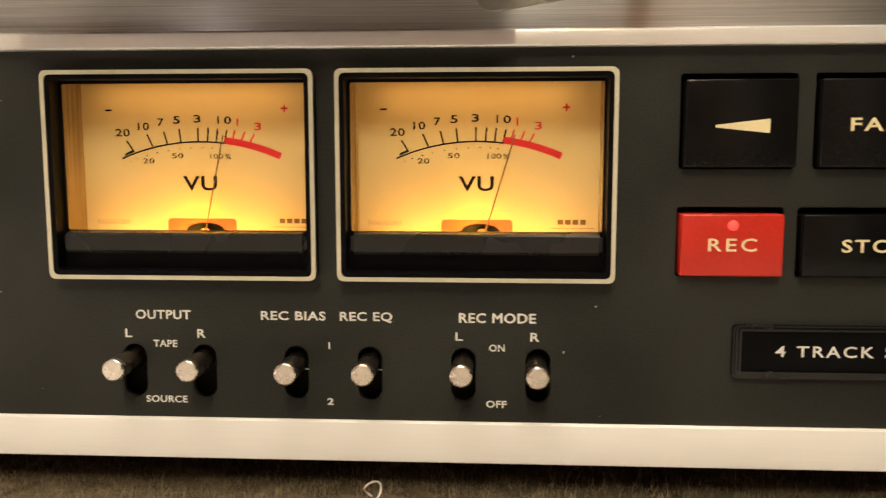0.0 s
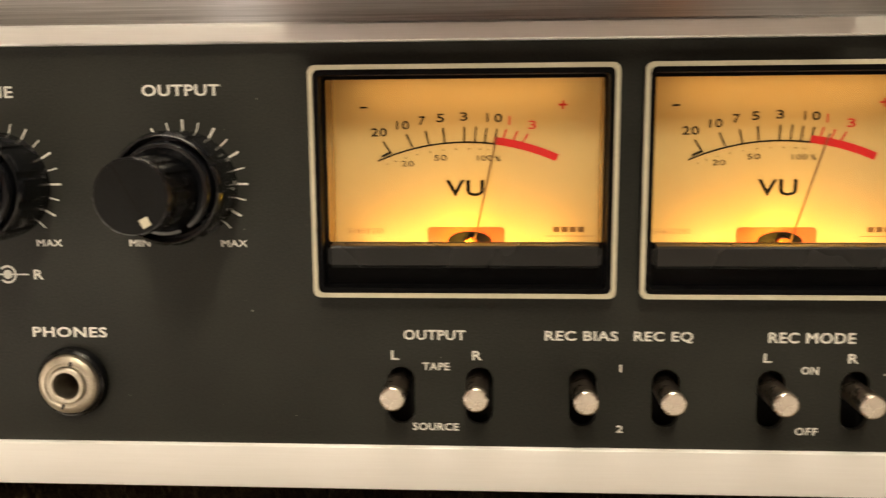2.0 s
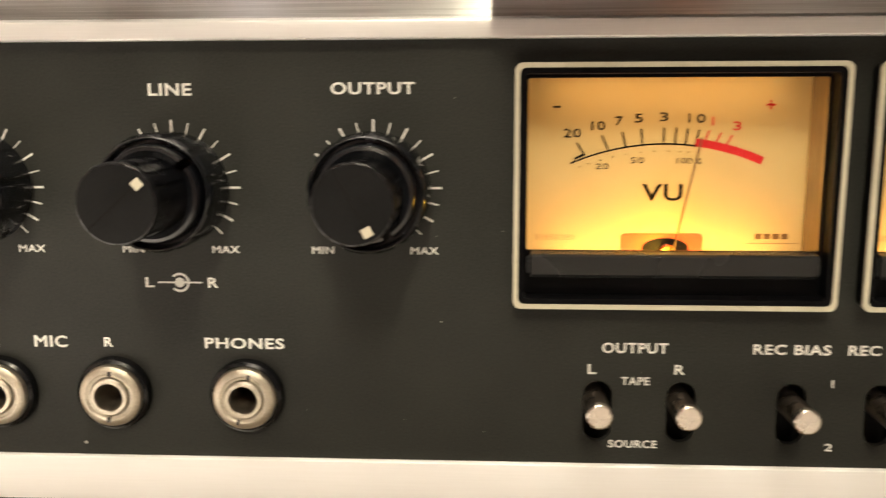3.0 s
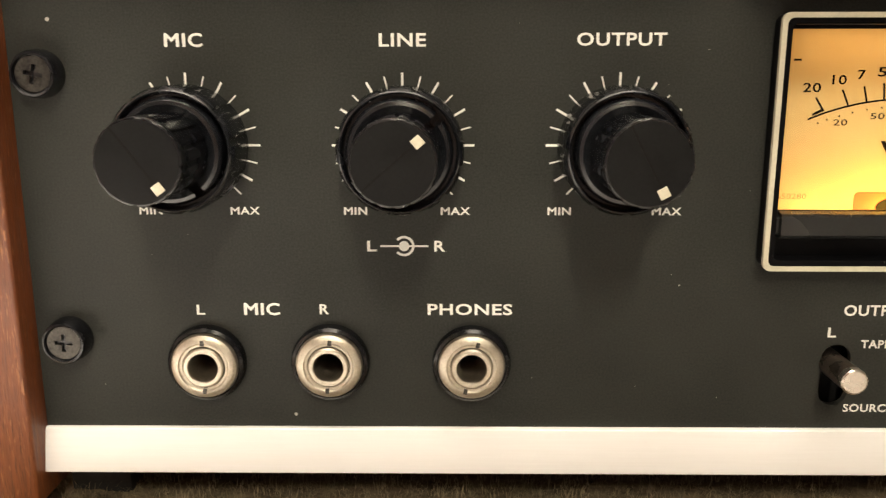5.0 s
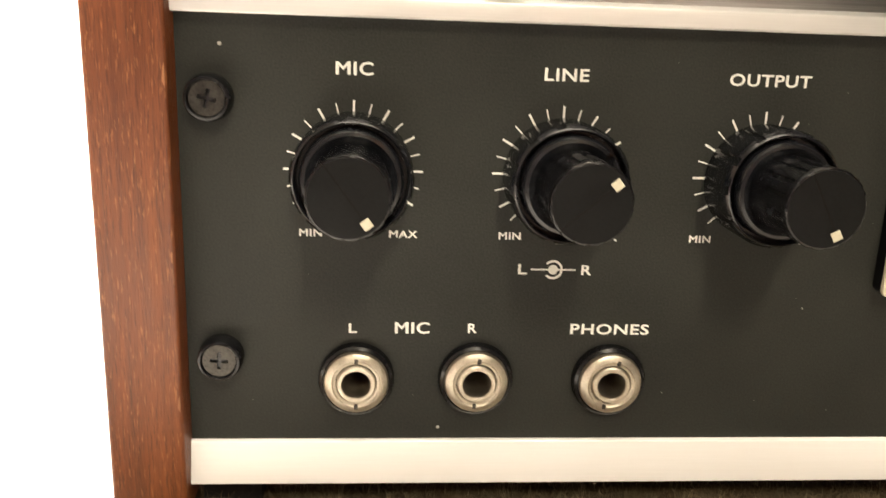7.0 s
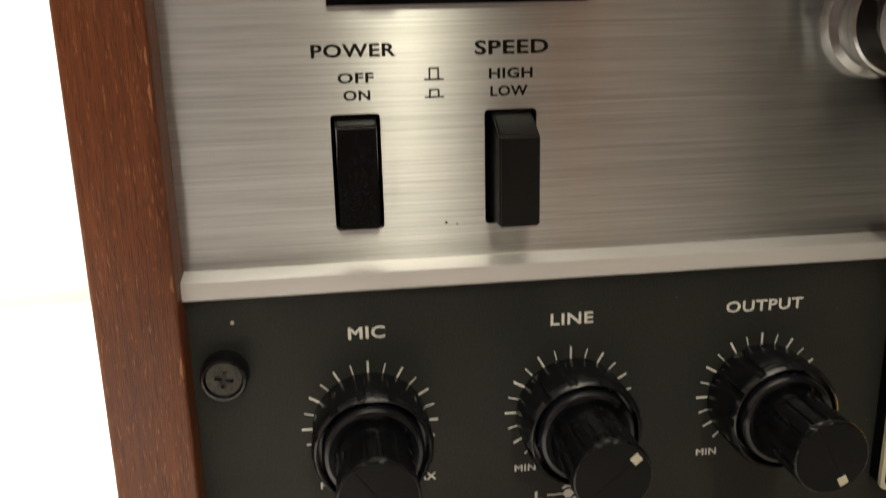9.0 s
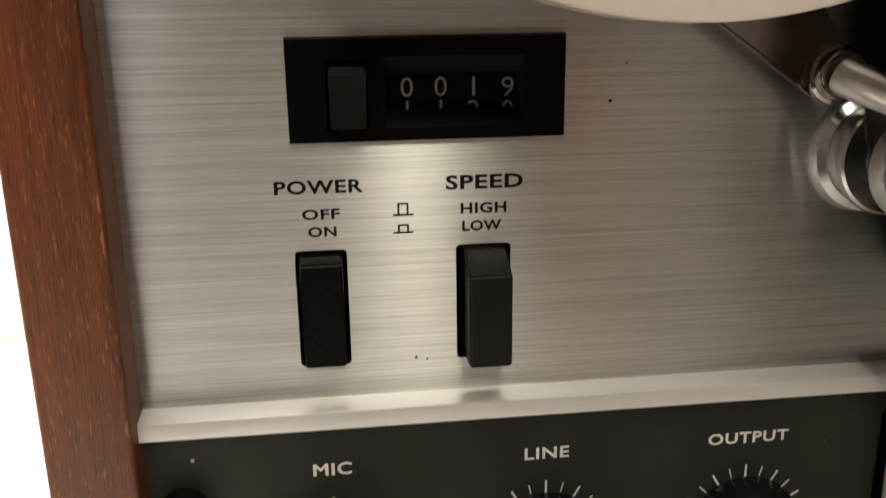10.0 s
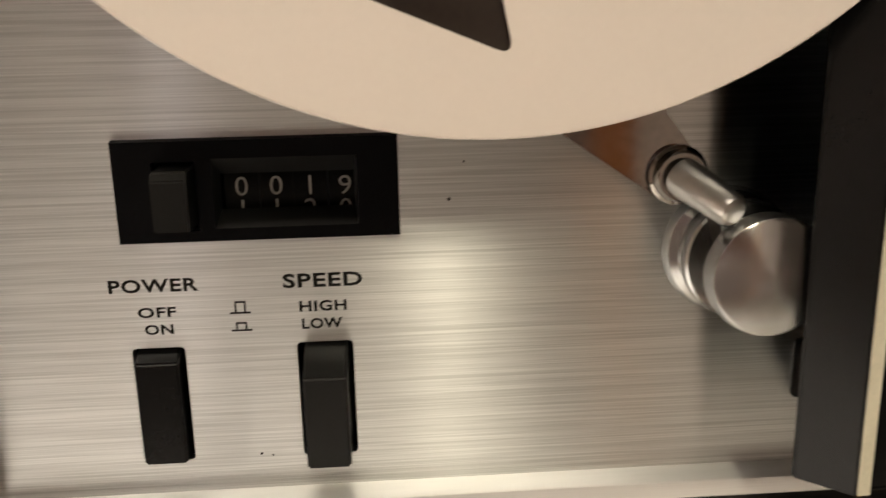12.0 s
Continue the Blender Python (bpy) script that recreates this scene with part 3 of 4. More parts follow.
def build_knob():
    ring = part("knob", lathe([(8.0, -0.3), (12.5, -0.3), (12.85, -0.8), (12.95, -6.0), (12.95, -11.2), (12.8, -12.0), (12.2, -13.2), (11.9, -13.4), (11.6, -13.2), (11.5, -12.6), (11.45, -9.6), (8.0, -9.6)], n=192, flute=lambda a, r, y: r - (0.55 if r > 12.6 and y < -1.2 and (a * 12 / 360) % 1 < 0.2 else 0)), KNOB_RING, deck, "black fluted double knob")
    part("collar", lathe([(7.8, -9.2), (10.75, -9.2), (10.75, -12.8), (10.55, -13.8), (10.1, -14.4), (9.4, -14.6), (8.6, -14.3), (7.8, -13.8)], n=60, start=6, sweep=348), KNOB_RING, ring, "glossy collar with a gap")
    part("inner_knob", lathe([(7.3, -9.2), (7.95, -9.3), (7.95, -20.0), (8.05, -29.0), (8.15, -29.4), (8.15, -30.5), (8.0, -30.9), (7.75, -31.0), (7.3, -31.0), (0, -31.0)], n=192, flute=lambda a, r, y: r - ((0.45 if y > -29.2 else 0.12) if r > 7.82 and y < -12 and (a * 16 / 360) % 1 < 0.3 else 0)), BLACK_GLOSS, ring, "black fluted inner knob with a flat face")
    part("cap", lathe([(7.65, -30.9), (7.6, -31.08), (7.45, -31.1), (0, -31.1)], n=64), KNOB_BLACK, ring, "matt black cap, its fine groove drawn as a dark line")
    # Raised black strip draws the shade of the cap's groove.
    part("groove_shade", boxed(-7.6, 4.6, -31.16, -31.05, -0.2, 0.2), PRINT_BLACK, ring)
    d = 0.98
    part("pointer_dot", boxed(5.9 - d, 5.9 + d, -31.22, -31.0, -d, d, 0.08, 1), CREAM, ring, "square cream pointer dot")
    return ring


knob = build_knob()
TURNS = (-54, 41, -62)
knob.matrix_basis = pose(KNOB_X[0] * MM, 0, KNOB_Z * MM, 0, -TURNS[0], 0)
knob["group"] = "level knobs"
for kx, turn in list(zip(KNOB_X, TURNS))[1:]:
    copy_thing(knob, pose(kx * MM, 0, (KNOB_Z - 0.2) * MM, 0, -turn, 0))


# ---- jack sockets ----
def build_jack():
    rim = part("jack_socket", lathe([(7.3, 0), (8.8, -0.1), (8.8, -1.3), (8.45, -2.3), (7.8, -2.8), (7.2, -2.4)], n=48), BLACK_GLOSS, deck, "nickel jack socket in a black rim")
    part("nut", lathe([(4.8, -0.5), (7.45, -0.5), (7.5, -2.6), (7.2, -3.6), (6.4, -4.2), (5.6, -4.3), (5.3, -4.0), (4.8, -3.9)], n=56), NICKEL, rim, "worn nickel ring nut")
    part("bush", lathe([(3.25, 14), (3.25, -4.4), (3.45, -4.7), (4.2, -4.7), (4.55, -4.3), (4.6, -3.6), (4.7, 0), (4.7, 14)], n=48), NICKEL, rim, "nickel bush")
    for s in (1, -1):
        # Nothing is cut here: a dark block puts the notch's shade into colour.
        part("notch", boxed(-0.45, 0.45, -4.36, -3.0, s * 5.6 - 0.6, s * 5.6 + 0.6, 0.1, 1), SCREW, rim, "dark block drawn for a shaded spanner notch")
    part("contact", boxed(-2.2, 2.2, 10, 11, -2.6, 1.6), BLACK_MATT, rim)
    return rim


jack = build_jack()
jack.matrix_basis = pose(JACKS[0][0] * MM, 0, JACKS[0][1] * MM)
for (x, z), turn in zip(JACKS[1:], (4, 14)):
    copy_thing(jack, pose(x * MM, 0, z * MM, 0, turn, 0))


# ---- panel screws in cup washers ----
def build_screw():
    cup = part("panel_screw", lathe([(0, -0.02), (5.1, -0.02), (5.15, -0.9), (4.85, -3.9), (4.55, -4.5), (4.1, -4.6), (3.85, -4.2), (3.8, -3.2), (0, -3.2)], n=44), BLACK_GLOSS, deck, "cross-head screw in a black cup washer")
    cross = [(-0.45, 2.0), (-0.45, 0.45), (-2.0, 0.45), (-2.0, -0.45), (-0.45, -0.45), (-0.45, -2.0), (0.45, -2.0), (0.45, -0.45), (2.0, -0.45), (2.0, 0.45), (0.45, 0.45), (0.45, 2.0)]
    part("screw_head", plate(circle(0, 0, 3.72, 36), -3.95, -3.1, [cross]), SCREW, cup, "scuffed dark steel screw head", smooth=False)
    return cup


screw = build_screw()
screw.matrix_basis = pose(6.9 * MM, 0, 108.3 * MM, 0, 12, 0)
copy_thing(screw, pose(7.6 * MM, 0, 50.0 * MM, 0, 3, 0))
for z in (108.3, 50.3):
    copy_thing(screw, pose((DECK_W - 7.4) * MM, 0, z * MM, 0, 30, 0))


# ---- lever switches ----
def build_switch():
    shaft = part("lever_switch", lathe([(0, 9), (2.75, 9), (2.8, -9.6), (2.7, -9.8)], n=36), PIN_REFLECTION, deck, "round steel lever switch in an upright slot")
    part("tip", lathe([(2.7, -9.7), (2.85, -9.8), (2.85, -11.25), (2.82, -11.38), (2.5, -11.62), (2.42, -11.64), (2.3, -11.64), (0, -11.64)], n=36), PIN_STEEL, shaft, "bright worn metal tip")
    part("shutter", boxed(-4.5, 4.5, 5.0, 5.6, -14, 9), BLACK_MATT, shaft, "black shutter behind the slot")
    return shaft


switch = build_switch()
places = list(zip(SLOT_X, (44.6, 44.6, 44.2, 44.3, 44.4, 44.2)))
switch.matrix_basis = pose((SLOT_X[0] - 0.9) * MM, 0, 44.6 * MM)
for (x, z), dx in zip(places[1:], (-0.7, -0.3, -0.3, -0.2, -0.6)):
    lever = copy_thing(switch, pose((x + dx) * MM, 0, z * MM))
    if 220 < x < 245:
        part("index_line", boxed(1.9, 3.1, 2.6, 2.8, -2.3, -2.05), PRINT, lever, "thin white index line")


# ---- level meters ----
def arc(cx, cz, r, a0, a1, n=30):
    return [(cx + r * math.cos(radians(a0 + (a1 - a0) * i / n)), cz + r * math.sin(radians(a0 + (a1 - a0) * i / n))) for i in range(n + 1)]


def band(cx, cz, r0, r1, a0, a1, y, h=0.05):
    return plate(arc(cx, cz, r1, a0, a1) + arc(cx, cz, r0, a1, a0), y - h, y)


def build_meter(cx, swing):
    """A lit level meter; x runs from cx, heights are the deck's own."""
    d = cx - 194.8
    X0, X1, Z0, Z1 = 159.6 + d, 229.7 + d, 67.0, 120.4
    meter = part("level_meter", plate(round_rect(X0 + 1.0, X1 - 1.0, Z0 + 1.0, Z1 - 1.0, 1.4), -4.3, 1.6, [round_rect(X0 + 2.3, X1 - 2.3, Z0 + 2.3, Z1 - 2.3, 1.0)]), BLACK, deck, "lit amber level meter in a cream-edged black bezel")
    bez = plate(round_rect(X0, X1, Z0, Z1, 1.7), -4.7, -3.6, [round_rect(X0 + 1.05, X1 - 1.05, Z0 + 1.05, Z1 - 1.05, 1.4)])
    part("bezel", bez, CREAM, meter, "cream painted bezel edge")
    part("bezel_side", plate(round_rect(X0 + 0.15, X1 - 0.15, Z0 + 0.15, Z1 - 0.15, 2.0), -3.6, 0, [round_rect(X0 + 2.0, X1 - 2.0, Z0 + 2.0, Z1 - 2.0, 1.2)]), BLACK, meter, "black bezel side")
    wx0, wx1, wz0, wz1 = 162.6 + d, 226.9 + d, 79.4, 117.3
    part("mask", plate(round_rect(X0 + 2.2, X1 - 2.2, Z0 + 2.2, Z1 - 2.2, 1.0), 0.3, 1.0, [round_rect(wx0, wx1, wz0, wz1, 0.5, 2)]), BLACK, meter, "black mask round the window", smooth=False)
    lip = extrude_x([(0.3, 79.3), (-2.2, 78.9), (-2.7, 78.4), (-2.7, 74.4), (-2.2, 73.7), (0.3, 73.5)], wx0 + 0.1, wx1 - 0.1)
    bmesh.ops.bevel(lip, geom=[e for e in lip.edges if abs(e.verts[0].co.x - e.verts[1].co.x) < 0.01], offset=0.9, segments=3, affect="EDGES")
    part("lip", lip, LIP, meter, "dark grey ledge below the window")
    pane = part("pane", boxed(wx0 - 0.3, wx1 + 0.3, 1.1, 1.7, wz0 - 0.3, wz1 + 0.3), GLASS, meter, "clear meter window", smooth=False)
    pane.visible_shadow = False
    part("dial_box", plate([(wx0 - 1.2, 72), (wx1 + 1.2, 72), (wx1 + 1.2, 119.2), (wx0 - 1.2, 119.2)], 1.9, 13.5, [[(wx0 - 0.4, 72.8), (wx1 + 0.4, 72.8), (wx1 + 0.4, 118.2), (wx0 - 0.4, 118.2)]]), DIALBOX, meter, "meter's inner side wall", smooth=False)
    part("box_back", boxed(wx0 - 1.2, wx1 + 1.2, 13.5, 14.2, 72, 119.2), BLACK_MATT, meter)
    Y = 12.0
    part("dial", boxed(wx0 - 0.4, wx1 + 0.4, Y, 12.6, 76.0, 118.2), DIAL, meter, "cream dial card lit from below", smooth=False)
    # scale: arcs, ticks, numbers
    R, AZ = 54.6, 47.85
    ang = lambda x, z: math.degrees(math.atan2(z - AZ, x - 194.8))
    part("scale_arc", band(cx, AZ, R - 0.18, R + 0.24, ang(173.0, 98.1), ang(201.9, 102.2), Y), PRINT_BLACK, meter, smooth=False)
    part("red_band", band(cx, AZ, R - 0.1, R + 1.75, ang(201.7, 102.2), ang(216.9, 98.0), Y), PRINT_RED, meter, "red overload band", smooth=False)
    part("scale_start", plate([(174.0 + d, 98.75), (176.6 + d, 99.85), (176.3 + d, 100.45), (173.9 + d, 99.3)], Y - 0.05, Y), PRINT_BLACK, meter, smooth=False)
    for x0, z0, x1, z1 in ((176.3, 99.9, 174.45, 102.8), (181.7, 101.2, 180.2, 104.5), (185.8, 101.8, 184.9, 105.3), (189.6, 102.2, 189.2, 106.0), (194.4, 102.4, 194.45, 106.3), (197.0, 102.4, 197.3, 106.3), (199.4, 102.2, 199.9, 106.0), (201.7, 102.1, 202.45, 105.7)):
        part("scale_tick", stroke(bmesh.new(), (x0 + d, z0), (x1 + d, z1), 0.44, Y), PRINT_BLACK, meter, smooth=False)
    for x0, z0, x1, z1 in ((204.0, 103.4, 204.7, 105.6), (206.5, 102.9, 207.4, 105.1), (208.8, 102.4, 210.0, 104.5)):
        part("scale_tick", stroke(bmesh.new(), (x0 + d, z0), (x1 + d, z1), 0.44, Y), PRINT_RED, meter, smooth=False)
    for a in (111.5, 109.2, 106.2, 103, 99.5, 96.0, 92.6, 89.2, 86.2, 84.0):
        part("scale_dot", plate(circle(cx + (R - 1.6) * math.cos(radians(a)), AZ + (R - 1.6) * math.sin(radians(a)), 0.2, 8), Y - 0.05, Y), PRINT_BLACK, meter, smooth=False)
    for text, x, z, w, h in (("20", 173.4, 105.0, 4.0, 2.1), ("10", 179.3, 106.7, 3.2, 2.1), ("7", 184.1, 107.8, 1.7, 2.1), ("5", 188.6, 108.4, 1.9, 2.1), ("3", 194.3, 108.7, 1.9, 2.1), ("1", 200.1, 108.4, 0.42, 2.1), ("0", 202.75, 108.3, 2.0, 2.1)):
        word(text, x - w / 2 + d, x + w / 2 + d, z - h / 2, z + h / 2, Y, PRINT_BLACK, meter, bold=0.016)
    for text, x, z, w, h in (("1", 205.45, 107.7, 0.42, 2.1), ("3", 211.0, 106.6, 1.9, 2.1)):
        word(text, x - w / 2 + d, x + w / 2 + d, z - h / 2, z + h / 2, Y, PRINT_RED, meter, bold=0.016)
    for text, x, z, w, h in (("20", 180.4, 97.3, 3.1, 1.4), ("50", 188.55, 98.7, 3.1, 1.4), ("100", 199.4, 98.6, 3.6, 1.4), ("%", 202.6, 98.5, 1.5, 1.4)):
        word(text, x - w / 2 + d, x + w / 2 + d, z - h / 2, z + h / 2, Y, PRINT_BLACK, meter, bold=0.004)
    word("VU", 189.8 + d, 199.3 + d, 89.2, 93.2, Y, PRINT_BLACK, meter, bold=0.02)
    word("51650280", 165.2 + d, 174.3 + d, 79.9, 81.2, Y, PRINT_BROWN, meter, bold=-0.008)
    part("minus_mark", stroke(bmesh.new(), (168.8 + d, 111.05), (170.6 + d, 111.05), 0.46, Y), PRINT_BLACK, meter, smooth=False)
    bm = stroke(bmesh.new(), (217.3 + d, 111.4), (219.4 + d, 111.4), 0.46, Y)
    stroke(bm, (218.35 + d, 110.35), (218.35 + d, 112.45), 0.46, Y)
    part("plus_mark", bm, PRINT_RED, meter, smooth=False)
    for k in range(4):
        part("maker_bar", boxed(216.4 + d + k * 2.0, 217.95 + d + k * 2.0, Y - 0.05, Y, 80.3, 81.6, 0.02, 1), PRINT_UMBER, meter, smooth=False)
    part("rule_line", stroke(bmesh.new(), (214.6 + d, 79.3), (226.4 + d, 79.3), 0.16, Y), PRINT_BROWN, meter, smooth=False)
    # movement: cover plate, dark magnet, coil, needle
    part("movement_cover", plate(round_rect(185.2 + d, 204.4 + d, 75.5, 81.5, 1.1), 11.88, 12.0), SALMON, meter, "salmon movement cover")
    part("magnet", plate([(cx + 5.4 * math.cos(radians(a)) + 0.9, 78.0 + 2.4 * math.sin(radians(a))) for a in range(-30, 211, 12)], 11.7, 11.88), PRINT_BLACK, meter, "dark magnet of the movement")
    part("coil", lathe([(0, 9.6), (1.7, 9.6), (1.9, 10.0), (1.9, 11.8)], cx + 1.4, 77.3, 20), COPPER, meter, "copper coil")
    bm = bmesh.new()
    tube(bm, [(cx + 1.9, 8.2, 77.2), (cx + swing, 8.6, 104.2)], 0.2, 6)
    part("needle", bm, NEEDLE, meter, "thin dark needle")
    return meter


meters = [build_meter(x, s) for x, s in zip(METER_X, (7.6, 10.0))]
for m, cx in zip(meters, METER_X):
    m["group"] = "level meters"
    bulb = bpy.data.lights.new("meter_bulb", "AREA")
    bulb.shape, bulb.size, bulb.size_y, bulb.energy, bulb.color = "RECTANGLE", 0.050, 0.004, 0.014, (1.0, 0.47, 0.11)
    new("meter_bulb", bulb).matrix_world = look((cx * MM, 0.0058, 0.0742), (cx * MM, 0.0105, 0.115))
    upper = bpy.data.lights.new("meter_bulb", "AREA")
    upper.shape, upper.size, upper.size_y, upper.energy, upper.color = "RECTANGLE", 0.052, 0.003, 0.0031, (1.0, 0.55, 0.20)
    new("meter_bulb", upper).matrix_world = look((cx * MM, 0.0052, 0.1178), (cx * MM, 0.0105, 0.095))
    glow = bpy.data.lights.new("meter_bulb", "POINT")
    glow.shadow_soft_size, glow.energy, glow.color = 0.0012, 0.011, (1.0, 0.57, 0.06)
    new("meter_bulb", glow).location = (cx * MM, 0.0072, 0.0768)


# ---- transport keys ----
def build_key(x0, x1, z0, z1, material, label):
    key = part("transport_key", boxed(x0 + 0.7, x1 - 0.7, -3.2, 14, z0 + 0.5, z1 - 1.6, 0.5, 3), material, deck, label)
    key["group"] = "transport keys"
    return key


rewind = build_key(*KEY_HOLES[0], BUTTON, "black transport key with a cream arrow")
part("arrow", plate([(329.0, 105.65), (342.1, 104.3), (342.1, 107.8), (329.0, 106.3)], -3.25, -3.2), PRINT_GOLD, rewind, "cream tapering arrow", smooth=False)
fast = build_key(*KEY_HOLES[1], BUTTON, "black transport key with cream lettering")
word("FAST", 361.2, 377.0, 104.7, 108.0, -3.2, PRINT_GOLD, fast, bold=0.02, gap=1.2)
rec = build_key(*KEY_HOLES[2], RED, "red record key with a lit lamp")
word("REC", 328.2, 340.1, 75.1, 78.4, -3.2, PRINT_GOLD, rec, bold=0.014, gap=1.28)
part("indicator", lathe([(0, -3.9), (0.8, -3.75), (1.25, -3.45), (1.35, -3.1)], 334.2, 81.6, 20), LED, rec, "small lit red indicator lamp")
stop = build_key(*KEY_HOLES[3], BUTTON, "black transport key with cream lettering")
word("STOP", 360.6, 376.3, 75.0, 78.3, -3.2, PRINT_GOLD, stop, bold=0.02, gap=1.2)

bm = plate(round_rect(335.6, 420, 42.6, 56.2, 1.2), -2.6, 0, [round_rect(337.4, 418.2, 44.6, 55.0, 0.3, 2)])
bmesh.ops.bevel(bm, geom=[e for e in bm.edges if len(e.link_faces) == 2 and e.calc_face_angle(0) > 1.2 and e.verts[0].co.y < -2.5 and e.verts[1].co.y < -2.5], offset=0.55, segments=2, affect="EDGES")
plaque = part("nameplate", bm, BLACK_GLOSS, deck, "glossy black framed nameplate")
part("plaque_face", boxed(337.4, 418.2, -1.9, 0, 44.6, 55.0), BLACK, plaque, smooth=False)
word("4 TRACK S", 346.2, 375.2, 48.2, 51.1, -1.9, PRINT, plaque, bold=0.012, gap=1.25)

# ---- push buttons for power and speed ----
def build_button(x0, x1, z0, z1, y, material, label):
    bm = bmesh.new()
    top = 161.5
    prof = [(y, z0), (y, z1), (2.5, top), (16, top), (16, z0 - 0.3)]
    bm = extrude_x(prof, x0, x1)
    bmesh.ops.bevel(bm, geom=list(bm.edges), offset=0.42, segments=3, affect="EDGES")
    return part("push_button", bm, material, deck, label)


build_button(33.0, 41.4, 138.3, 159.6, -0.9, BUTTON, "black power button, pressed in")
build_button(65.5, 74.0, 138.4, 157.2, -6.2, GREY_KEY, "dark grey speed button, standing out")

# ---- tape counter ----
cx0, cx1, cz0, cz1 = COUNTER
counter = part("tape_counter", plate([(cx0, cz0), (cx1, cz0), (cx1, cz1), (cx0, cz1)], 0.6, 2.0, [[(50.6, 185.6), (77.4, 185.6), (77.4, 198.8), (50.6, 198.8)], [(39.7, 185.2), (47.6, 185.2), (47.6, 198.4), (39.7, 198.4)]]), BLACK, deck, "black four-digit tape counter with a reset key", smooth=False)
bm = extrude_x([(0.6, cz1), (2.0, cz1 + 0.4), (2.0, cz1)], cx0, cx1)
part("top_bevel", bm, BLACK, counter, smooth=False)
# sloping sides of the window
bm = bmesh.new()
o = [(50.6, 0.6, 185.6), (77.4, 0.6, 185.6), (77.4, 0.6, 198.8), (50.6, 0.6, 198.8)]
i = [(51.4, 4.6, 188.6), (76.8, 4.6, 188.6), (76.8, 4.6, 195.4), (51.4, 4.6, 195.4)]
ov, iv = [bm.verts.new(p) for p in o], [bm.verts.new(p) for p in i]
bv = [bm.verts.new((x + (-1.5 if k in (0, 3) else 1.5), 4.7, z + (-1.5 if k < 2 else 1.5))) for k, (x, y, z) in enumerate(o)]
for k in range(4):
    bm.faces.new((ov[k], ov[(k + 1) % 4], iv[(k + 1) % 4], iv[k]))
    bm.faces.new((iv[k], iv[(k + 1) % 4], bv[(k + 1) % 4], bv[k]))
part("window_slope", bm, GREY_KEY, counter, "dark sloping window surround", smooth=False)
part("counter_box", boxed(cx0 + 6, cx1 - 6, 14, 15, 185.2, 200.8), BLACK_MATT, counter)
reset = extrude_x([(-4.6, 186.2), (-4.6, 195.6), (-3.4, 197.2), (8.0, 197.8), (8.0, 185.9)], 40.4, 47.0)
bmesh.ops.bevel(reset, geom=list(reset.edges), offset=0.3, segments=2, affect="EDGES")
part("reset_key", reset, GREY_KEY, counter, "dark grey reset key")
DRUM_Z, DRUM_R = 191.8, 8.0
for k, (x, digits, roll) in enumerate(((55.2, "01", 0), (61.75, "01", 0), (68.2, "12", 0.02), (74.9, "90", 0.05))):
    drum = bmesh.new()
    n = 40
    ring = [[drum.verts.new((x + s * 3.22, 5.1 + DRUM_R - DRUM_R * math.cos(2 * math.pi * q / n), DRUM_Z + DRUM_R * math.sin(2 * math.pi * q / n))) for q in range(n)] for s in (-1, 1)]
    for q in range(n):
        drum.faces.new((ring[0][q], ring[0][(q + 1) % n], ring[1][(q + 1) % n], ring[1][q]))
    drum.faces.new(ring[0])
    drum.faces.new(ring[1][::-1])
    wheel = part("digit_drum", drum, BLACK_MATT, counter, "black number wheel")
    for s, zc in zip(digits, (192.8, 188.3)):
        w = 0.5 if s == "1" else 2.4
        word(s, x - w / 2, x + w / 2, zc - 1.85 - roll * 6, zc + 1.85 - roll * 6, 5.0, DIGIT, wheel, bold=-0.004)


# ---- tape path: tension arm, roller, head cover ----
bm = plate([(129.3, 192.4), (133.0, 189.8), (138.4, 190.0), (141.4, 193.8), (140.0, 198.5), (122, 222), (101.8, 211.2)], -4.6, -3.0)
bmesh.ops.bevel(bm, geom=[e for e in bm.edges if len(e.link_faces) == 2 and e.calc_face_angle(0) > 1.2 and e.verts[0].co.y < -4 and e.verts[1].co.y < -4], offset=0.6, segments=2, affect="EDGES")
arm = part("tension_arm", bm, CHROME, deck, "polished steel tape tension arm")
part("boss", lathe([(0, -3.0), (5.5, -3.0), (5.7, -4.6), (5.6, -5.8), (5.0, -6.2), (4.8, -7.6), (4.4, -8.2), (0, -8.2)], 136.8, 194.0, 36), CHROME, arm, "round boss of the arm")
pin = lathe([(0, 0), (3.7, 0), (3.75, -0.8), (3.0, -12.6), (2.6, -13.6), (1.9, -14.1), (0, -14.2)], 0, 0, 36)
pin_ob = part("guide_pin", pin, SATIN, arm, "tapered polished guide pin")
pin_ob.matrix_basis = look((136.8 * MM, -0.0078, 0.1940), (142.9 * MM, -0.022, 0.1888)) @ pose(0, 0, 0, 90, 0, 0)

part("tape_roller", lathe([(0, 2.0), (12.6, 2.0), (12.6, 0.4), (12.0, -0.6), (10.4, -1.4), (10.0, -5.4), (11.2, -5.8), (11.5, -6.6), (11.3, -8.0), (10.8, -8.4), (6.2, -8.6), (6.2, -15.4), (10.2, -15.7), (10.9, -16.3), (11.0, -19.6), (10.6, -20.6), (10.0, -20.9), (0, -20.8)], 149.3, 177.9, 80), TURNED, deck, "turned aluminium tape roller with two flanges")

cover = part("head_cover", boxed(170.0, 264.0, -21.0, 2.0, 140.5, 292, 1.0, 2), BLACK_MATT, deck, "black head cover with sloping sides and a cream edge")


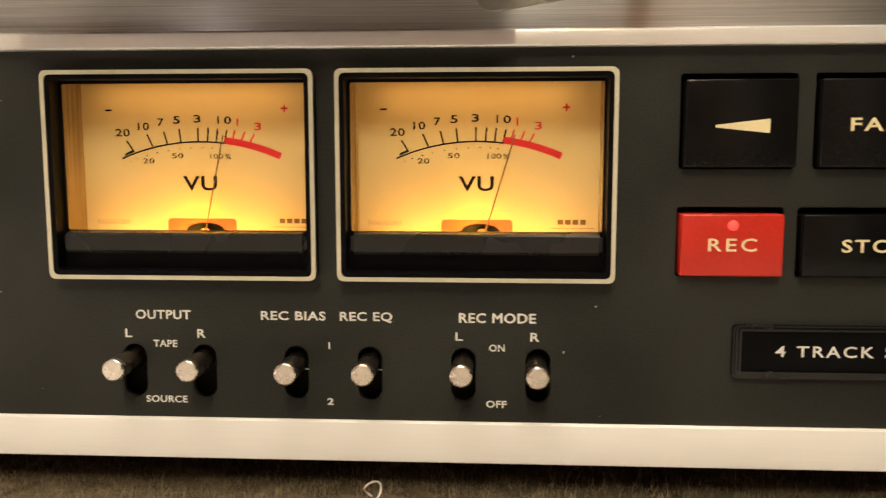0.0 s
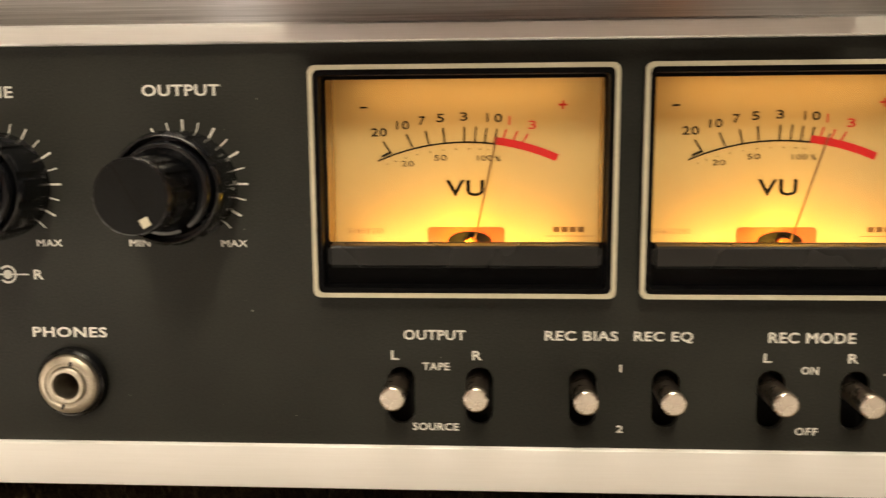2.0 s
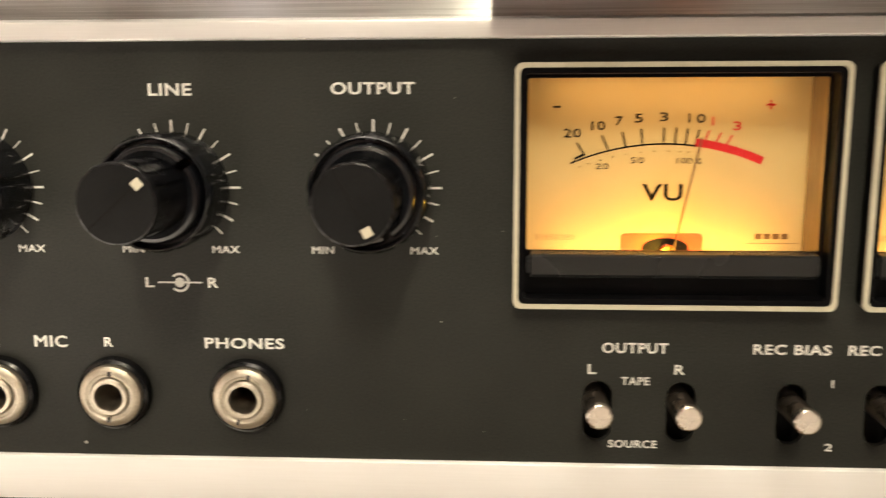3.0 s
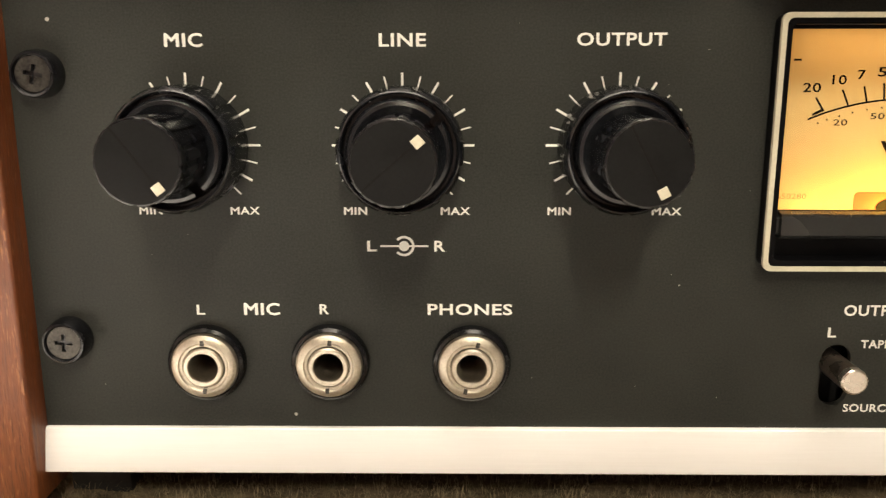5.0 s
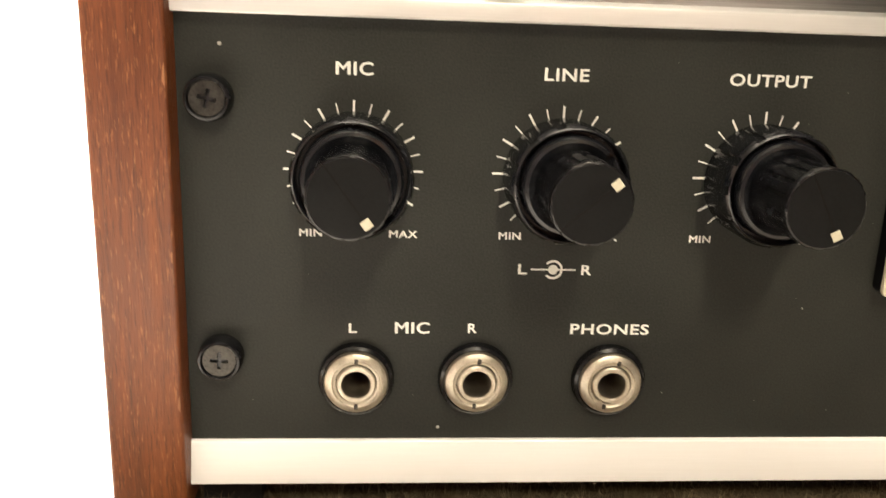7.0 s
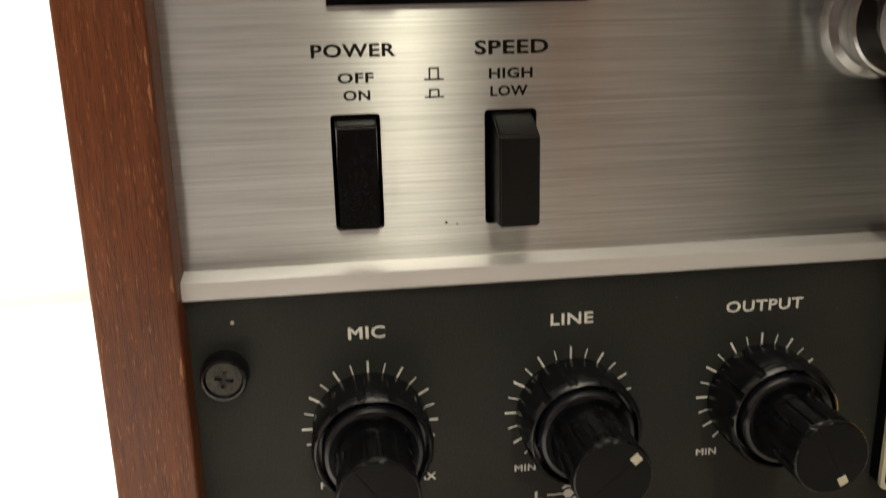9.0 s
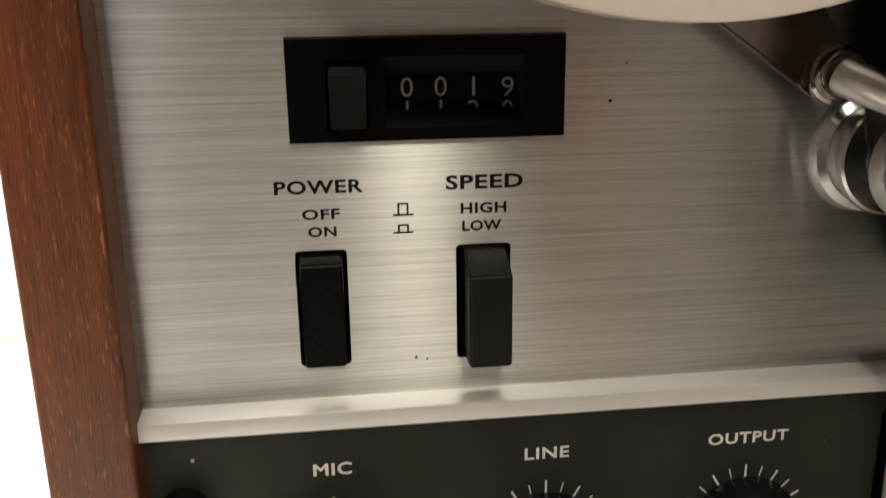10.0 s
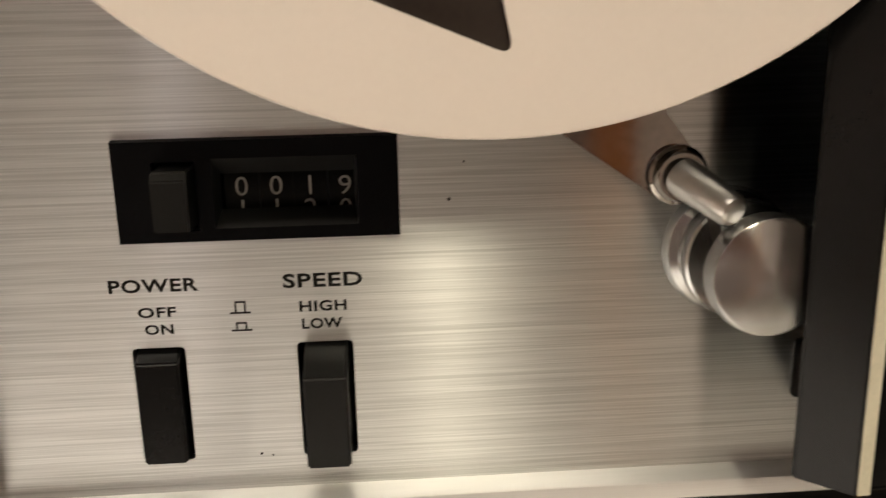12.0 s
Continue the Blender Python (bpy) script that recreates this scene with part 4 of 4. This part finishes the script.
def extrude_z(profile, z0, z1):
    """A bar along z with a closed (x, y) section."""
    bm = bmesh.new()
    a = [bm.verts.new((x, y, z0)) for x, y in profile]
    b = [bm.verts.new((x, y, z1)) for x, y in profile]
    n = len(profile)
    for i in range(n):
        bm.faces.new((a[i], a[(i + 1) % n], b[(i + 1) % n], b[i]))
    bm.faces.new(a)
    bm.faces.new(b[::-1])
    return bm


shell = extrude_z([(155.0, -21.2), (155.0, -22.4), (162.4, -30.0), (165.0, -30.0), (165.4, -27.6), (268.6, -27.6), (269.0, -30.0), (271.6, -30.0), (279.0, -22.4), (279.0, -21.2)], 140.2, 292)
bmesh.ops.bevel(shell, geom=[e for e in shell.edges], offset=0.3, segments=2, affect="EDGES")
shell_ob = part("cover_shell", shell, BUTTON, cover, "black shell with sloping sides")
for x0 in (162.6, 269.2):
    part("cover_edge", boxed(x0, x0 + 2.3, -30.35, -29.9, 140.6, 291.6, 0.12, 1), CREAM, shell_ob, "cream edge of the head cover", smooth=False)
tab = part("tape_lifter", plate(round_rect(165.4, 178.0, 145.0, 158.0, 1.4), 1.3, 2.0), BLACK_GLOSS, deck, "small metal tab with a black rim")
part("tab_face", plate(round_rect(166.3, 177.5, 145.9, 157.1, 0.9), 0.9, 1.3), CHROME, tab)
cue = part("cue_lever", plate(round_rect(-12, 40, -4.2, 4.2, 4.1, 8), -9.0, -6.0), OLIVE, deck, "olive grey lever with a rounded end")
cue.matrix_basis = pose(0.2822, 0, 0.1387, 0, -9, 0)
part("cue_stem", lathe([(0, 2), (3, 2), (3, -6.0), (0, -6.0)], 30, 0, 20), TURNED, cue)

# reel on its spindle
RC, RR = (100.1, 293.1), 88.7
reel = tagged(new("tape_reel"), "pale seven-inch tape reel with three windows on the deck", "tape reel")
reel.location = (RC[0] * MM, 0, RC[1] * MM)
wins = []
for k in range(3):
    b = -88 - 24 + 120 * k
    P = lambda r, a: (r * math.cos(radians(a)), r * math.sin(radians(a)))
    c0, c1, c2, c3 = P(76.5, b + 24), P(76.5, b - 24), P(40, b - 15), P(40, b + 15)
    loop = []
    for p, c, q in ((c3, c0, c1), (c0, c1, c2), (c1, c2, c3), (c2, c3, c0)):
        u = (Vector(p) - Vector(c)).normalized() * 3.0
        v = (Vector(q) - Vector(c)).normalized() * 3.0
        for t in range(6):
            t /= 5
            w = Vector(c) + u * (1 - t) ** 2 + v * t ** 2
            loop.append((w.x, w.y))
    wins.append(loop)
bm = plate(circle(0, 0, RR - 0.4, 200), -29.6, -28.2, wins + [circle(0, 0, 4, 24)])
part("front_flange", bm, REEL, reel, "pale front flange with three windows")
part("rim", lathe([(RR - 0.6, -29.65), (RR - 0.2, -29.6), (RR, -29.3), (RR, -28.5), (RR - 0.6, -28.2)], n=200), REEL, reel)
part("back_flange", plate(circle(0, 0, RR, 120), -20.8, -19.6, [circle(0, 0, 4, 24)]), REEL, reel)
part("hub", lathe([(4, -28.2), (22, -28.2), (22, -20.8), (4, -20.8)], n=60), REEL, reel)
part("wound_tape", lathe([(22, -27.8), (84, -27.8), (84, -21.4), (22, -21.4)], n=120), TAPE, reel, "wound brown tape pack")
part("spindle", lathe([(0, -34), (3.5, -33.5), (3.9, -32), (3.9, 2)], n=24), TURNED, deck).location = (RC[0] * MM, 0, RC[1] * MM)

# tape from the reel over the pin and round the roller into the head cover
def ribbon(pts, y0, y1):
    bm = bmesh.new()
    th = 0.06
    rows = [[bm.verts.new((x, y0, z)), bm.verts.new((x, y1, z))] for x, z in pts]
    for a, b in zip(rows, rows[1:]):
        bm.faces.new((a[0], a[1], b[1], b[0]))
    bmesh.ops.solidify(bm, geom=bm.faces[:], thickness=th)
    return bm


path = [(139.8, 192.0), (140.6, 189.6)]
path += [(149.3 + 6.3 * math.cos(radians(a)), 177.9 + 6.3 * math.sin(radians(a))) for a in range(165, 301, 15)]
tagged(part("magnetic_tape", ribbon(path, -15.2, -9.0), TAPE), "brown magnetic tape running over the guide pin and roller", "tape")

set_words()
